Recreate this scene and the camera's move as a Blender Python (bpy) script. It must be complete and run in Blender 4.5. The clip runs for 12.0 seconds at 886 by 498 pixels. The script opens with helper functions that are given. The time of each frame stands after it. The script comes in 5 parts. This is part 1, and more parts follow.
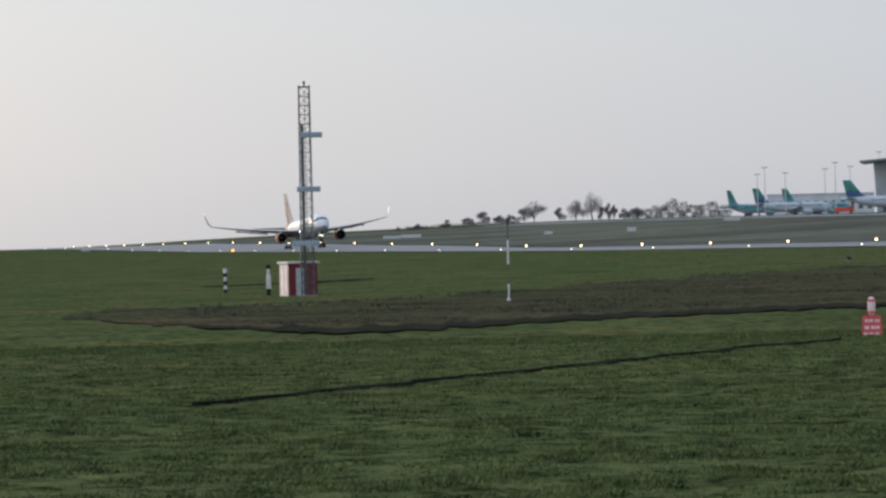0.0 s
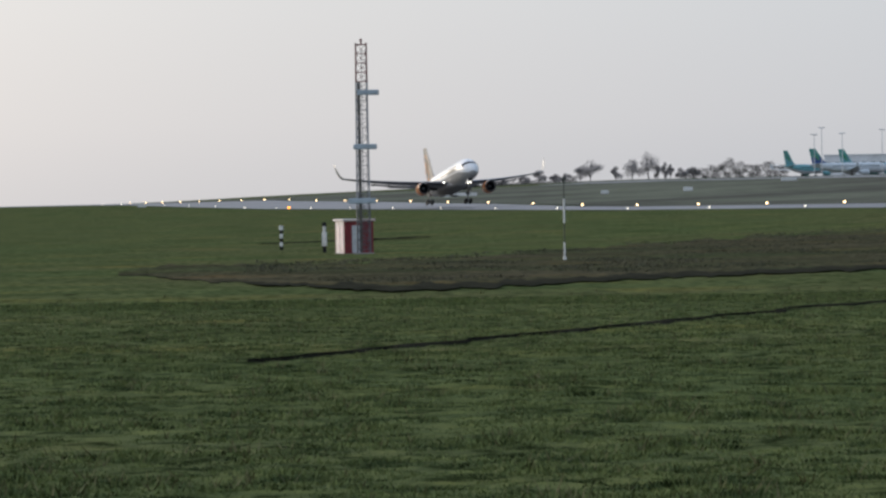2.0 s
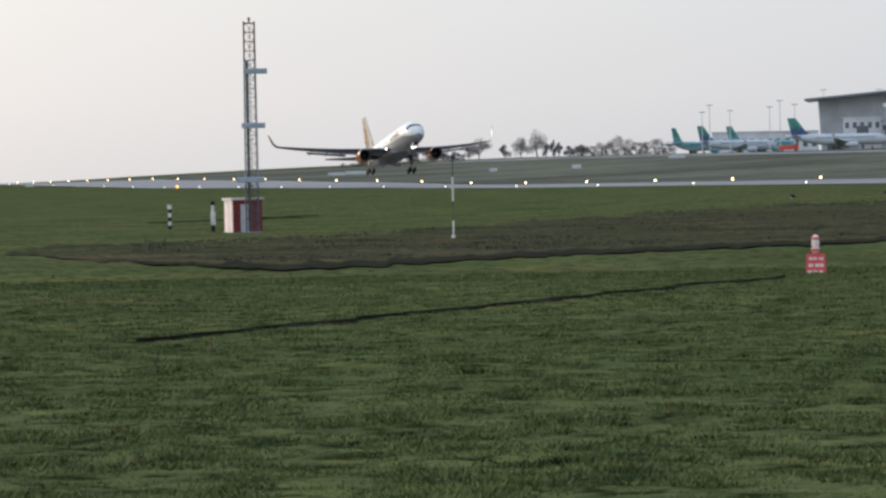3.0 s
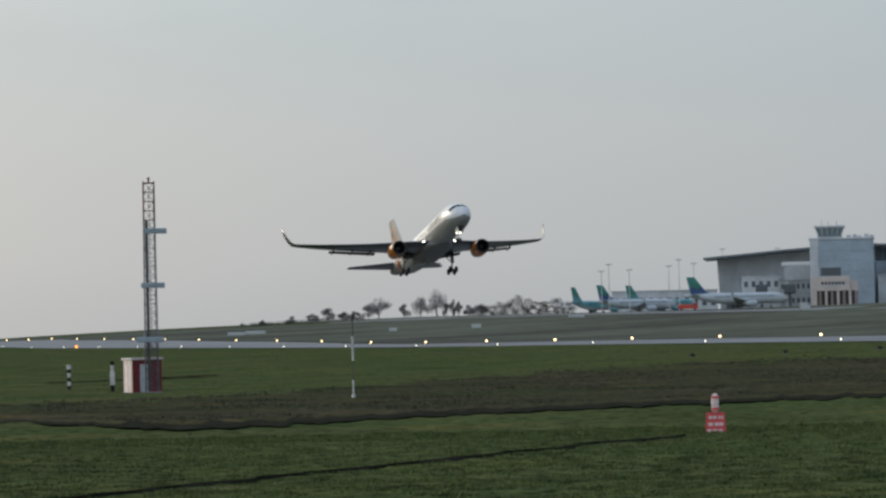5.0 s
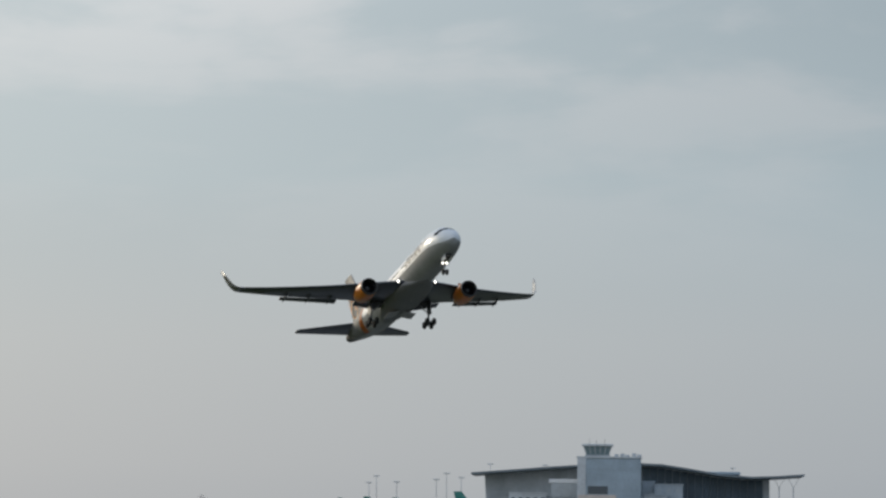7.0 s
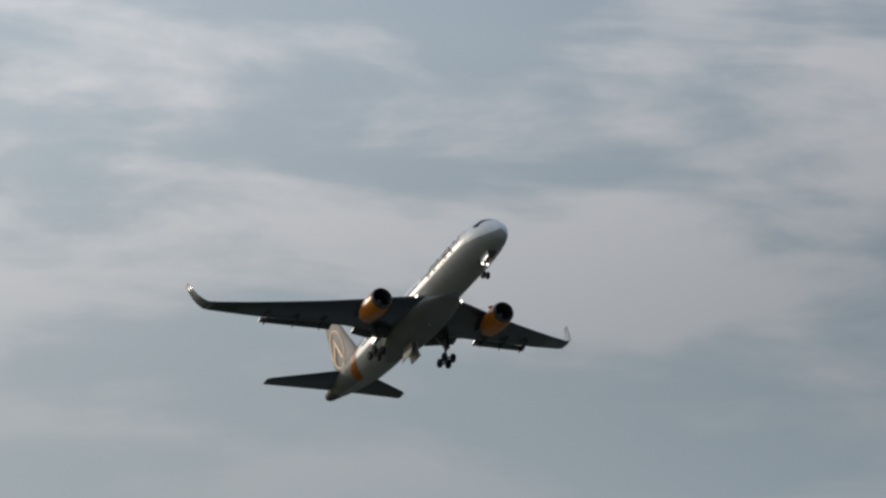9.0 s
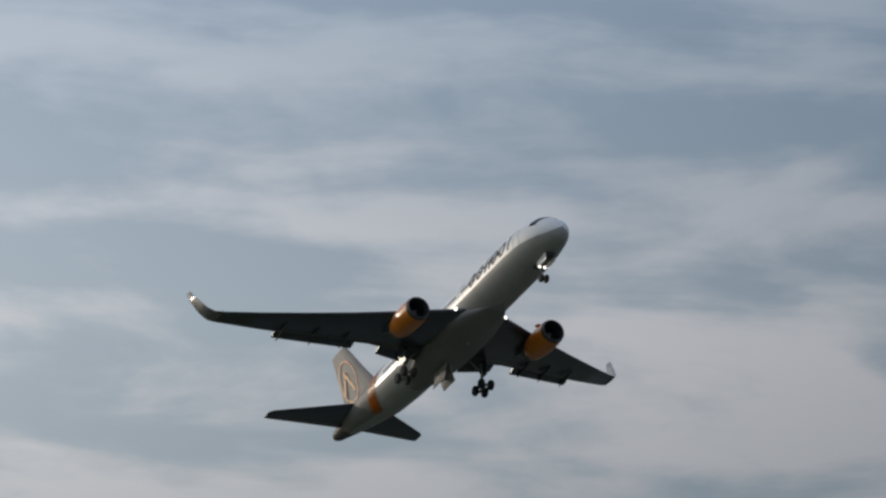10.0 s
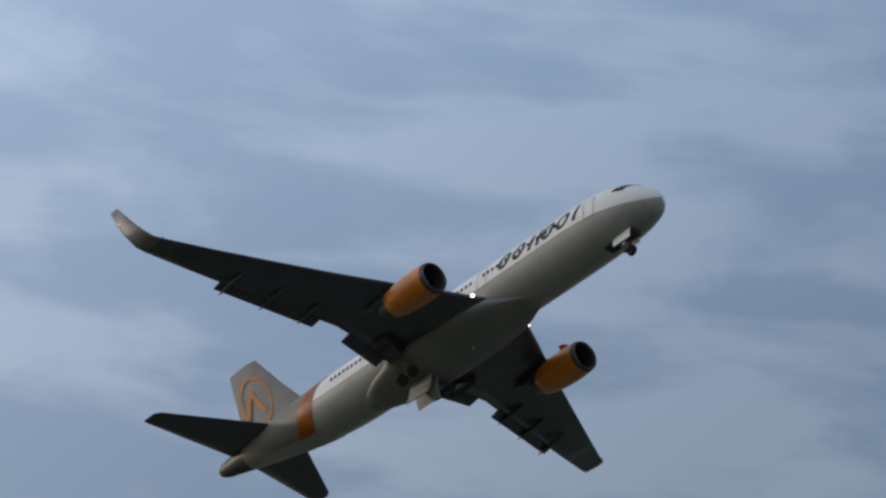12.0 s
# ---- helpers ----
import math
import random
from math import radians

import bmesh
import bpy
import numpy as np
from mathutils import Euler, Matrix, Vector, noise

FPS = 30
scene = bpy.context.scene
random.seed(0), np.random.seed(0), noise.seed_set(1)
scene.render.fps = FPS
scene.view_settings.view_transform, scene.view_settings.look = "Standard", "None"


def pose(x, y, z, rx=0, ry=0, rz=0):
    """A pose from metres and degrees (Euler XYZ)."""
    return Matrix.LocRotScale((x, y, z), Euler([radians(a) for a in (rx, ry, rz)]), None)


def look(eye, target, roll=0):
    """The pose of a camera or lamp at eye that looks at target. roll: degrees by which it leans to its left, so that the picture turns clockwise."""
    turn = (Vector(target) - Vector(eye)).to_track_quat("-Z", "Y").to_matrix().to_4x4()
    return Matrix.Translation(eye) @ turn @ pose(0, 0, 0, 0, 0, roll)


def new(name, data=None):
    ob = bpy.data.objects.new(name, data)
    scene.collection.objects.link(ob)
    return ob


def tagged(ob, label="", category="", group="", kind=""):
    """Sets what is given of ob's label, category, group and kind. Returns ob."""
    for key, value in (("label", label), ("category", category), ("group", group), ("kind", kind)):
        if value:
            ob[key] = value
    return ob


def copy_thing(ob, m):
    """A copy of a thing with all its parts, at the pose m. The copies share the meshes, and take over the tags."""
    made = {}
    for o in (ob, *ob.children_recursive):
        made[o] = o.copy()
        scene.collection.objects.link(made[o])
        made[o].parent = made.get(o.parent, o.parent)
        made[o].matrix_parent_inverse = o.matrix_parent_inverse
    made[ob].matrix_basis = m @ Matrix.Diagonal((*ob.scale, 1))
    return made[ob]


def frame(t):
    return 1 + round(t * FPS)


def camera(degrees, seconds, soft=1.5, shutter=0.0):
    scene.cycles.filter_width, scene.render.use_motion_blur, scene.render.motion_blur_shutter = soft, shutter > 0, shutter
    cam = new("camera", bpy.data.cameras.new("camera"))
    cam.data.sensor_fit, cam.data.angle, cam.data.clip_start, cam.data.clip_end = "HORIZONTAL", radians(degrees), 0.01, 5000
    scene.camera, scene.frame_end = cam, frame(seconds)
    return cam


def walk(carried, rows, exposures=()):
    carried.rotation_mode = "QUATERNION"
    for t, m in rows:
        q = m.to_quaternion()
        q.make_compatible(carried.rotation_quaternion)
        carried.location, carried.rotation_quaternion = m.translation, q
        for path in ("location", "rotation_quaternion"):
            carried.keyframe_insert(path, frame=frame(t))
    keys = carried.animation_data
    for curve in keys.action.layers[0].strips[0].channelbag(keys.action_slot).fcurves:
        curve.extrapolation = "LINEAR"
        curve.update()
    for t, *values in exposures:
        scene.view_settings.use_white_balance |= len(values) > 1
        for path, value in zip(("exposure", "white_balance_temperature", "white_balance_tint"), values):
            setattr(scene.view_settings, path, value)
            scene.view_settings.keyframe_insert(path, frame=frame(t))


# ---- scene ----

# ---- camera: one standing place, swung after the airliner; seconds, bearing to the right, tilt up, roll ----
EYE = (0.0, 0.0, 3.0)
cam = camera(12.504, 12.0, soft=2.6)
AIM = [
    (0.0, 0.000, -0.084, -1.276),
    (0.5, -0.299, -0.029, -1.401),
    (1.0, -0.838, -0.277, -1.396),
    (1.5, -1.015, -0.703, -1.055),
    (2.0, -0.803, -0.661, -0.921),
    (2.5, 0.084, -0.965, -0.947),
    (3.0, 0.765, -0.995, -1.112),
    (3.2, 0.771, -0.299, -0.923),
    (4.8, 2.371, 1.152, -1.057),
    (5.0, 2.229, 1.235, -1.214),
    (5.5, 3.241, 1.766, -0.594),
    (6.0, 4.040, 2.118, -0.621),
    (6.5, 4.436, 3.021, -0.472),
    (7.0, 5.479, 4.186, 0.559),
    (7.2, 5.701, 4.696, 0.750),
    (9.0, 10.328, 9.449, 2.375),
    (9.5, 11.771, 11.249, 2.097),
    (10.0, 13.633, 13.377, 2.090),
    (10.5, 16.487, 15.800, 2.733),
    (11.0, 19.264, 18.529, 3.193),
    (11.5, 22.459, 21.102, 4.111),
    (12.0, 26.113, 24.389, 4.861),
]


def aim(bearing, tilt, roll):
    b, t = radians(bearing), radians(tilt)
    ahead = Vector((math.sin(b) * math.cos(t), math.cos(b) * math.cos(t), math.sin(t)))
    return look(EYE, Vector(EYE) + ahead * 100, roll)


walk(cam, [(t, aim(b, e, r)) for t, b, e, r in AIM],
     exposures=[(0.0, -0.04, 6350, 10), (2.4, -0.02, 6420, 10), (3.0, 0.2, 6500, 10), (3.2, 0.2, 6500, 10), (4.8, -0.38, 6400, 6), (5.5, -0.24, 6390, 6), (6.0, -0.18, 6380, 6), (6.5, -0.30, 6360, 6), (7.2, -0.50, 6350, 6), (9.0, -0.86, 6350, 8), (10.5, -0.86, 6350, 8), (12.0, -0.70, 6480, 9)])

# ---- the airliner's way: seconds, place, pitch, bank ----
HEADING = 12.742
FLIGHT = [
    (0.0, -37.25, 1092.04, 7.84, 2.75, 2.10),
    (0.5, -30.83, 1058.79, 7.74, 3.75, 2.00),
    (1.0, -24.42, 1025.55, 7.71, 4.73, 1.80),
    (1.5, -18.10, 992.32, 7.77, 5.64, 1.50),
    (2.0, -11.83, 959.10, 8.08, 6.50, 1.20),
    (2.5, -5.53, 925.88, 8.76, 7.35, 0.90),
    (3.0, 0.84, 892.63, 9.86, 8.22, 0.63),
    (3.2, 3.39, 879.32, 10.46, 8.59, 0.57),
    (4.8, 24.10, 772.57, 18.69, 11.80, 0.47),
    (5.0, 26.68, 759.14, 20.22, 12.19, 0.47),
    (5.5, 33.14, 725.44, 24.53, 13.13, 0.48),
    (6.0, 39.74, 691.57, 29.35, 14.09, 0.48),
    (6.5, 46.37, 657.51, 35.23, 14.99, 0.46),
    (7.0, 53.15, 623.24, 42.15, 15.80, 0.38),
    (7.2, 55.95, 609.47, 45.14, 16.09, 0.33),
    (9.0, 84.67, 484.07, 76.07, 17.84, -0.50),
    (9.5, 92.80, 448.94, 85.19, 17.59, -0.92),
    (10.0, 100.92, 413.72, 94.45, 17.00, -1.48),
    (10.5, 109.01, 378.41, 103.79, 16.12, -2.12),
    (11.0, 117.07, 342.99, 113.16, 15.02, -3.05),
    (11.5, 125.10, 307.50, 122.51, 13.76, -4.10),
    (12.0, 133.11, 271.98, 131.86, 12.40, -5.20),
]

# ---- sky and sun ----
SUN_AZ, SUN_EL = -38.0, 10.0          # degrees from +y to the right; a low, veiled evening sun ahead to the left
world = bpy.data.worlds.new("evening_sky")
scene.world = world
world.use_nodes = True
wt = world.node_tree
wt.nodes.clear()


def wn(kind, **kw):
    n = wt.nodes.new(kind)
    for k, val in kw.items():
        n.inputs[k.replace("_", " ")].default_value = val
    return n


def wramp(stops, interp="LINEAR"):
    n = wt.nodes.new("ShaderNodeValToRGB")
    n.color_ramp.interpolation = interp
    while len(n.color_ramp.elements) < len(stops):
        n.color_ramp.elements.new(0.5)
    for el, (p, c) in zip(n.color_ramp.elements, stops):
        el.position, el.color = p, (*c, 1)
    return n


def wmath(op, a, b):
    n = wt.nodes.new("ShaderNodeMath")
    n.operation = op
    for i, val in enumerate((a, b)):
        if isinstance(val, (int, float)):
            n.inputs[i].default_value = val
        else:
            wt.links.new(val, n.inputs[i])
    return n.outputs[0]


def wmix(f, a, b):
    n = wt.nodes.new("ShaderNodeMix")
    n.data_type = "RGBA"
    for i, val in ((0, f), (6, a), (7, b)):
        if isinstance(val, (int, float)):
            n.inputs[i].default_value = val
        elif isinstance(val, tuple):
            n.inputs[i].default_value = (*val, 1)
        else:
            wt.links.new(val, n.inputs[i])
    return n.outputs[2]


geo = wt.nodes.new("ShaderNodeTexCoord")
sep = wt.nodes.new("ShaderNodeSeparateXYZ")
wt.links.new(geo.outputs["Generated"], sep.inputs[0])
sky = wt.nodes.new("ShaderNodeTexSky")
sky.sky_type, sky.sun_disc = "NISHITA", False
sky.sun_elevation, sky.sun_rotation = radians(SUN_EL), radians(SUN_AZ)
sky.air_density, sky.dust_density, sky.ozone_density = 1.2, 2.5, 1.5
skyc = wt.nodes.new("ShaderNodeVectorMath")
skyc.operation = "SCALE"
skyc.inputs["Scale"].default_value = 0.09
wt.links.new(sky.outputs[0], skyc.inputs[0])
# the veil of haze near the horizon, thinning upwards
veil = wramp([(0.0, (0.57, 0.575, 0.60)), (0.02, (0.67, 0.675, 0.69)), (0.05, (0.72, 0.745, 0.765)), (0.09, (0.66, 0.77, 0.83)), (0.13, (0.58, 0.68, 0.74)), (0.165, (0.57, 0.67, 0.74)),
              (0.215, (0.66, 0.77, 0.87)), (0.28, (0.42, 0.56, 0.75)), (0.36, (0.46, 0.62, 0.91)), (0.47, (0.59, 0.79, 1.18)), (1.0, (0.30, 0.40, 0.56))])
wt.links.new(sep.outputs[2], veil.inputs[0])
# thin streaked cloud: stretched along the horizon, softer and rounder higher up
mp = wt.nodes.new("ShaderNodeMapping")
mp.inputs["Scale"].default_value = (5.5, 5.5, 24.0)
mp.inputs["Rotation"].default_value = (radians(4), radians(-3), radians(20))
mp.inputs["Location"].default_value = (1.7, 0.4, 0.35)
wt.links.new(geo.outputs["Generated"], mp.inputs[0])
n1 = wn("ShaderNodeTexNoise", Scale=1.6, Detail=6.0, Roughness=0.52, Distortion=0.35)
wt.links.new(mp.outputs[0], n1.inputs["Vector"])
mp2 = wt.nodes.new("ShaderNodeMapping")
mp2.inputs["Scale"].default_value = (14.0, 14.0, 26.0)
mp2.inputs["Rotation"].default_value = (0, radians(25), radians(-15))
wt.links.new(geo.outputs["Generated"], mp2.inputs[0])
n2 = wn("ShaderNodeTexNoise", Scale=2.2, Detail=7.0, Roughness=0.5, Distortion=0.2)
wt.links.new(mp2.outputs[0], n2.inputs["Vector"])
thick = wmath("ADD", wmath("MULTIPLY", n1.outputs[0], 0.76), wmath("MULTIPLY", n2.outputs[0], 0.24))
cover = wramp([(0.43, (0, 0, 0)), (0.60, (1, 1, 1))], "EASE")
wt.links.new(thick, cover.inputs[0])
# cloud shows only above the haze
lift = wramp([(0.06, (0, 0, 0)), (0.15, (0.75, 0.75, 0.75)), (0.27, (0.55, 0.55, 0.55)), (0.5, (0.4, 0.4, 0.4))])
wt.links.new(sep.outputs[2], lift.inputs[0])
cloudcol = wramp([(0.0, (0.85, 0.82, 0.81)), (0.15, (1.0, 0.95, 0.94)), (0.21, (1.55, 1.40, 1.36)), (0.28, (0.98, 1.04, 1.13)), (0.45, (1.05, 1.22, 1.52)), (1.0, (0.5, 0.56, 0.65))])
wt.links.new(sep.outputs[2], cloudcol.inputs[0])
base = wmix(0.85, skyc.outputs[0], veil.outputs[0])
final = wmix(wmath("MULTIPLY", cover.outputs[0], lift.outputs[0]), base, cloudcol.outputs[0])
# the evening side is a little brighter and warmer, the far side cooler
side = wmath("ADD", wmath("MULTIPLY", sep.outputs[0], 1.7), 0.24)
final = wmix(side, wmix(0.36, final, (0.91, 0.87, 0.85)), wmix(0.42, final, (0.21, 0.32, 0.46)))
# towards the evening side the higher cloud is brighter, away from it duller
lean = wmath("SUBTRACT", sep.outputs[0], wmath("MULTIPLY", sep.outputs[2], 0.75))
bright = wmath("MINIMUM", wmath("MAXIMUM", wmath("SUBTRACT", 1.13, wmath("MULTIPLY", lean, 1.7)), 0.8), 1.25)
high = wramp([(0.08, (0, 0, 0)), (0.16, (1, 1, 1))])
wt.links.new(sep.outputs[2], high.inputs[0])
duller = wt.nodes.new("ShaderNodeVectorMath")
duller.operation = "SCALE"
wt.links.new(final, duller.inputs[0]), wt.links.new(bright, duller.inputs["Scale"])
final = wmix(high.outputs[0], final, duller.outputs[0])
# the glow of thin cloud round the veiled sun
dot = wt.nodes.new("ShaderNodeVectorMath")
dot.operation = "DOT_PRODUCT"
wt.links.new(geo.outputs["Generated"], dot.inputs[0])
dot.inputs[1].default_value = (math.sin(radians(SUN_AZ)) * math.cos(radians(SUN_EL)), math.cos(radians(SUN_AZ)) * math.cos(radians(SUN_EL)), math.sin(radians(SUN_EL)))
near_sun = wmath("POWER", wmath("MAXIMUM", dot.outputs["Value"], 0.0), 24.0)
halo = wt.nodes.new("ShaderNodeVectorMath")
halo.operation = "SCALE"
halo.inputs[0].default_value = (1.7, 1.45, 1.15)
wt.links.new(near_sun, halo.inputs["Scale"])
summed = wt.nodes.new("ShaderNodeVectorMath")
summed.operation = "ADD"
wt.links.new(final, summed.inputs[0]), wt.links.new(halo.outputs[0], summed.inputs[1])
bg = wt.nodes.new("ShaderNodeBackground")
wt.links.new(summed.outputs[0], bg.inputs[0])
wo = wt.nodes.new("ShaderNodeOutputWorld")
wt.links.new(bg.outputs[0], wo.inputs[0])

sun = new("sun", bpy.data.lights.new("sun", "SUN"))
sun.data.energy, sun.data.angle, sun.data.color = 1.4, radians(2.0), (1.0, 0.86, 0.68)
sa, se = radians(SUN_AZ), radians(SUN_EL)
sun.matrix_world = look((math.sin(sa) * math.cos(se) * 100, math.cos(sa) * math.cos(se) * 100, math.sin(se) * 100), (0, 0, 0))


# ---- materials ----
def mat(name, color, rough=0.6, metal=0.0, vary=0.12, scale=3.0, bump=0.0, second=None, coat=0.0, obj=False, isl=False, fine=6.0, spec=0.5):
    """A painted or natural surface: its colour, a second tint in blotches, fine grain and relief."""
    m = bpy.data.materials.new(name)
    m.use_nodes = True
    nt = m.node_tree
    b = nt.nodes["Principled BSDF"]
    b.inputs["Roughness"].default_value, b.inputs["Metallic"].default_value = rough, metal
    b.inputs["Coat Weight"].default_value, b.inputs["Coat Roughness"].default_value = coat, 0.13
    b.inputs["Specular IOR Level"].default_value = spec
    tc = nt.nodes.new("ShaderNodeTexCoord")
    big, small = nt.nodes.new("ShaderNodeTexNoise"), nt.nodes.new("ShaderNodeTexNoise")
    for n, s, d in ((big, scale, 5), (small, scale * fine, 4)):
        n.inputs["Scale"].default_value, n.inputs["Detail"].default_value = s, d
        nt.links.new(tc.outputs["Object"], n.inputs["Vector"])
    r = nt.nodes.new("ShaderNodeValToRGB")
    c2 = second or tuple(c * (1 - 2.2 * vary) for c in color)
    r.color_ramp.elements[0].position, r.color_ramp.elements[0].color = 0.35, (*c2, 1)
    r.color_ramp.elements[1].position, r.color_ramp.elements[1].color = 0.62, (*color, 1)
    nt.links.new(big.outputs[0], r.inputs[0])
    hs = nt.nodes.new("ShaderNodeHueSaturation")
    mr = nt.nodes.new("ShaderNodeMapRange")
    mr.inputs[1].default_value, mr.inputs[2].default_value = 0.3, 0.7
    mr.inputs[3].default_value, mr.inputs[4].default_value = 1 - vary, 1 + vary
    nt.links.new(small.outputs[0], mr.inputs[0])
    nt.links.new(r.outputs[0], hs.inputs["Color"])
    last = mr.outputs[0]
    if obj or isl:
        src = nt.nodes.new("ShaderNodeObjectInfo" if obj else "ShaderNodeNewGeometry")
        m2 = nt.nodes.new("ShaderNodeMapRange")
        m2.inputs[3].default_value, m2.inputs[4].default_value = 1 - 2 * vary, 1 + 2 * vary
        nt.links.new(src.outputs["Random" if obj else "Random Per Island"], m2.inputs[0])
        mul = nt.nodes.new("ShaderNodeMath")
        mul.operation = "MULTIPLY"
        nt.links.new(last, mul.inputs[0]), nt.links.new(m2.outputs[0], mul.inputs[1])
        last = mul.outputs[0]
    nt.links.new(last, hs.inputs["Value"])
    nt.links.new(hs.outputs[0], b.inputs["Base Color"])
    if bump:
        bp = nt.nodes.new("ShaderNodeBump")
        bp.inputs["Strength"].default_value, bp.inputs["Distance"].default_value = bump, 0.02
        nt.links.new(small.outputs[0], bp.inputs["Height"])
        nt.links.new(bp.outputs[0], b.inputs["Normal"])
    return m


def glow(name, color, strength):
    m = bpy.data.materials.new(name)
    m.use_nodes = True
    b = m.node_tree.nodes["Principled BSDF"]
    b.inputs["Base Color"].default_value = (*color, 1)
    b.inputs["Emission Color"].default_value = (*color, 1)
    b.inputs["Emission Strength"].default_value = strength
    return m


# ---- mesh helpers ----
def part(name, bm, material, parent=None, label="", smooth=False):
    """Links a bmesh as one mesh object under a thing or a part."""
    bmesh.ops.recalc_face_normals(bm, faces=bm.faces)
    me = bpy.data.meshes.new(name)
    bm.to_mesh(me)
    bm.free()
    if smooth:
        me.shade_smooth()
    me.materials.append(material)
    ob = new(name, me)
    if parent is not None:
        ob.parent = parent
    return tagged(ob, label)


def share(name, me, parent, m=None):
    """Another object on the same mesh."""
    ob = new(name, me)
    ob.parent = parent
    if m is not None:
        ob.matrix_basis = m
    return ob


def empty(name, m=None):
    ob = new(name)
    ob.empty_display_size = 0.2
    if m is not None:
        ob.matrix_basis = m
    return ob


def box(bm, x0, x1, y0, y1, z0, z1, bevel=0.0):
    g = bmesh.ops.create_cube(bm, size=1, matrix=Matrix.LocRotScale(((x0 + x1) / 2, (y0 + y1) / 2, (z0 + z1) / 2), None, (abs(x1 - x0), abs(y1 - y0), abs(z1 - z0))))
    if bevel:
        vs = set(g["verts"])
        bmesh.ops.bevel(bm, geom=[e for e in bm.edges if e.verts[0] in vs], offset=bevel, segments=1, affect="EDGES")
    return bm


def bx(*a, bevel=0.0):
    return box(bmesh.new(), *a, bevel=bevel)


def rod(bm, a, b, r, r2=None, n=8):
    a, b = Vector(a), Vector(b)
    m = Matrix.Translation((a + b) / 2) @ (b - a).to_track_quat("Z", "Y").to_matrix().to_4x4()
    bmesh.ops.create_cone(bm, cap_ends=True, segments=n, radius1=r, radius2=r if r2 is None else r2, depth=(b - a).length, matrix=m)
    return bm


def loft(bm, rings, cap=True, closed=True):
    """Skins rings of equally many points."""
    vs = [[bm.verts.new(p) for p in ring] for ring in rings]
    n = len(vs[0])
    for a, b in zip(vs, vs[1:]):
        for i in range(n if closed else n - 1):
            j = (i + 1) % n
            bm.faces.new((a[i], a[j], b[j], b[i]))
    if cap:
        bm.faces.new(vs[0][::-1]), bm.faces.new(vs[-1])
    return bm


def sheet(name, verts, faces, material, smooth=True):
    me = bpy.data.meshes.new(name)
    me.from_pydata([tuple(p) for p in verts], [], [tuple(f) for f in faces])
    if smooth:
        me.shade_smooth()
    me.materials.append(material)
    return new(name, me)


def place(bearing, r, z=None):
    """A place by bearing from the lookout and distance, on the ground."""
    x, y = math.sin(radians(bearing)) * r, math.cos(radians(bearing)) * r
    return Vector((x, y, ground(x, y) if z is None else z))


# ---- the lie of the land ----
SLOPE = math.tan(radians(HEADING))


def across(x, y):
    """Metres from the runway's near edge towards the lookout."""
    return (186.7 - SLOPE * y - x) * math.cos(radians(HEADING))


def near_edge_z(y):
    return np.interp(y, [-800, 500, 615, 719, 800, 950, 1114, 1400, 1480], [1.3, 1.25, 1.25, 1.12, 1.25, 1.6, 1.98, 3.75, 3.9])


def far_edge_z(y):
    return np.interp(y, [-800, 600, 700, 850, 905, 950, 1000, 1045, 1091, 1186, 1324, 1375, 1480], [1.5, 1.65, 1.6, 1.42, 1.38, 1.55, 2.05, 2.45, 2.7, 3.45, 4.15, 4.6, 4.5])


def runway_z(u, y):
    """The runway's height: it climbs towards its far end and leans up to its far side."""
    k = np.clip(-u / 45.0, 0, 1)
    return near_edge_z(y) * (1 - k) + far_edge_z(y) * k


def step(a, b, v):
    t = np.clip((v - a) / (b - a), 0, 1)
    return t * t * (3 - 2 * t)


def ground(x, y):
    x, y = np.asarray(x, float), np.asarray(y, float)
    r, u = np.hypot(x, y), across(x, y)
    near = np.interp(r, [0, 32, 105, 290, 420, 5000], [1.3, 1.0, 0.28, -0.57, -0.6, -0.6])
    z = near + (runway_z(0.0, y) - near) * step(125, 0, u)
    z = np.where(u < 0, runway_z(u, y) + 0.08 * (1 - np.abs(np.clip((u + 22.5) / 22.5, -1, 1))), z)
    hill = np.interp(x, [-700, -300, -170, -80, 15, 60, 150, 900], [2.0, 5.0, 9.5, 11.2, 12.4, 12.6, 11.0, 12.0])
    z = z + (hill - z) * step(-48, -330, u)
    far = np.clip((r - 3000) / 1800, 0, 1)
    z = z - 22 * far * far
    return z if z.ndim else float(z)

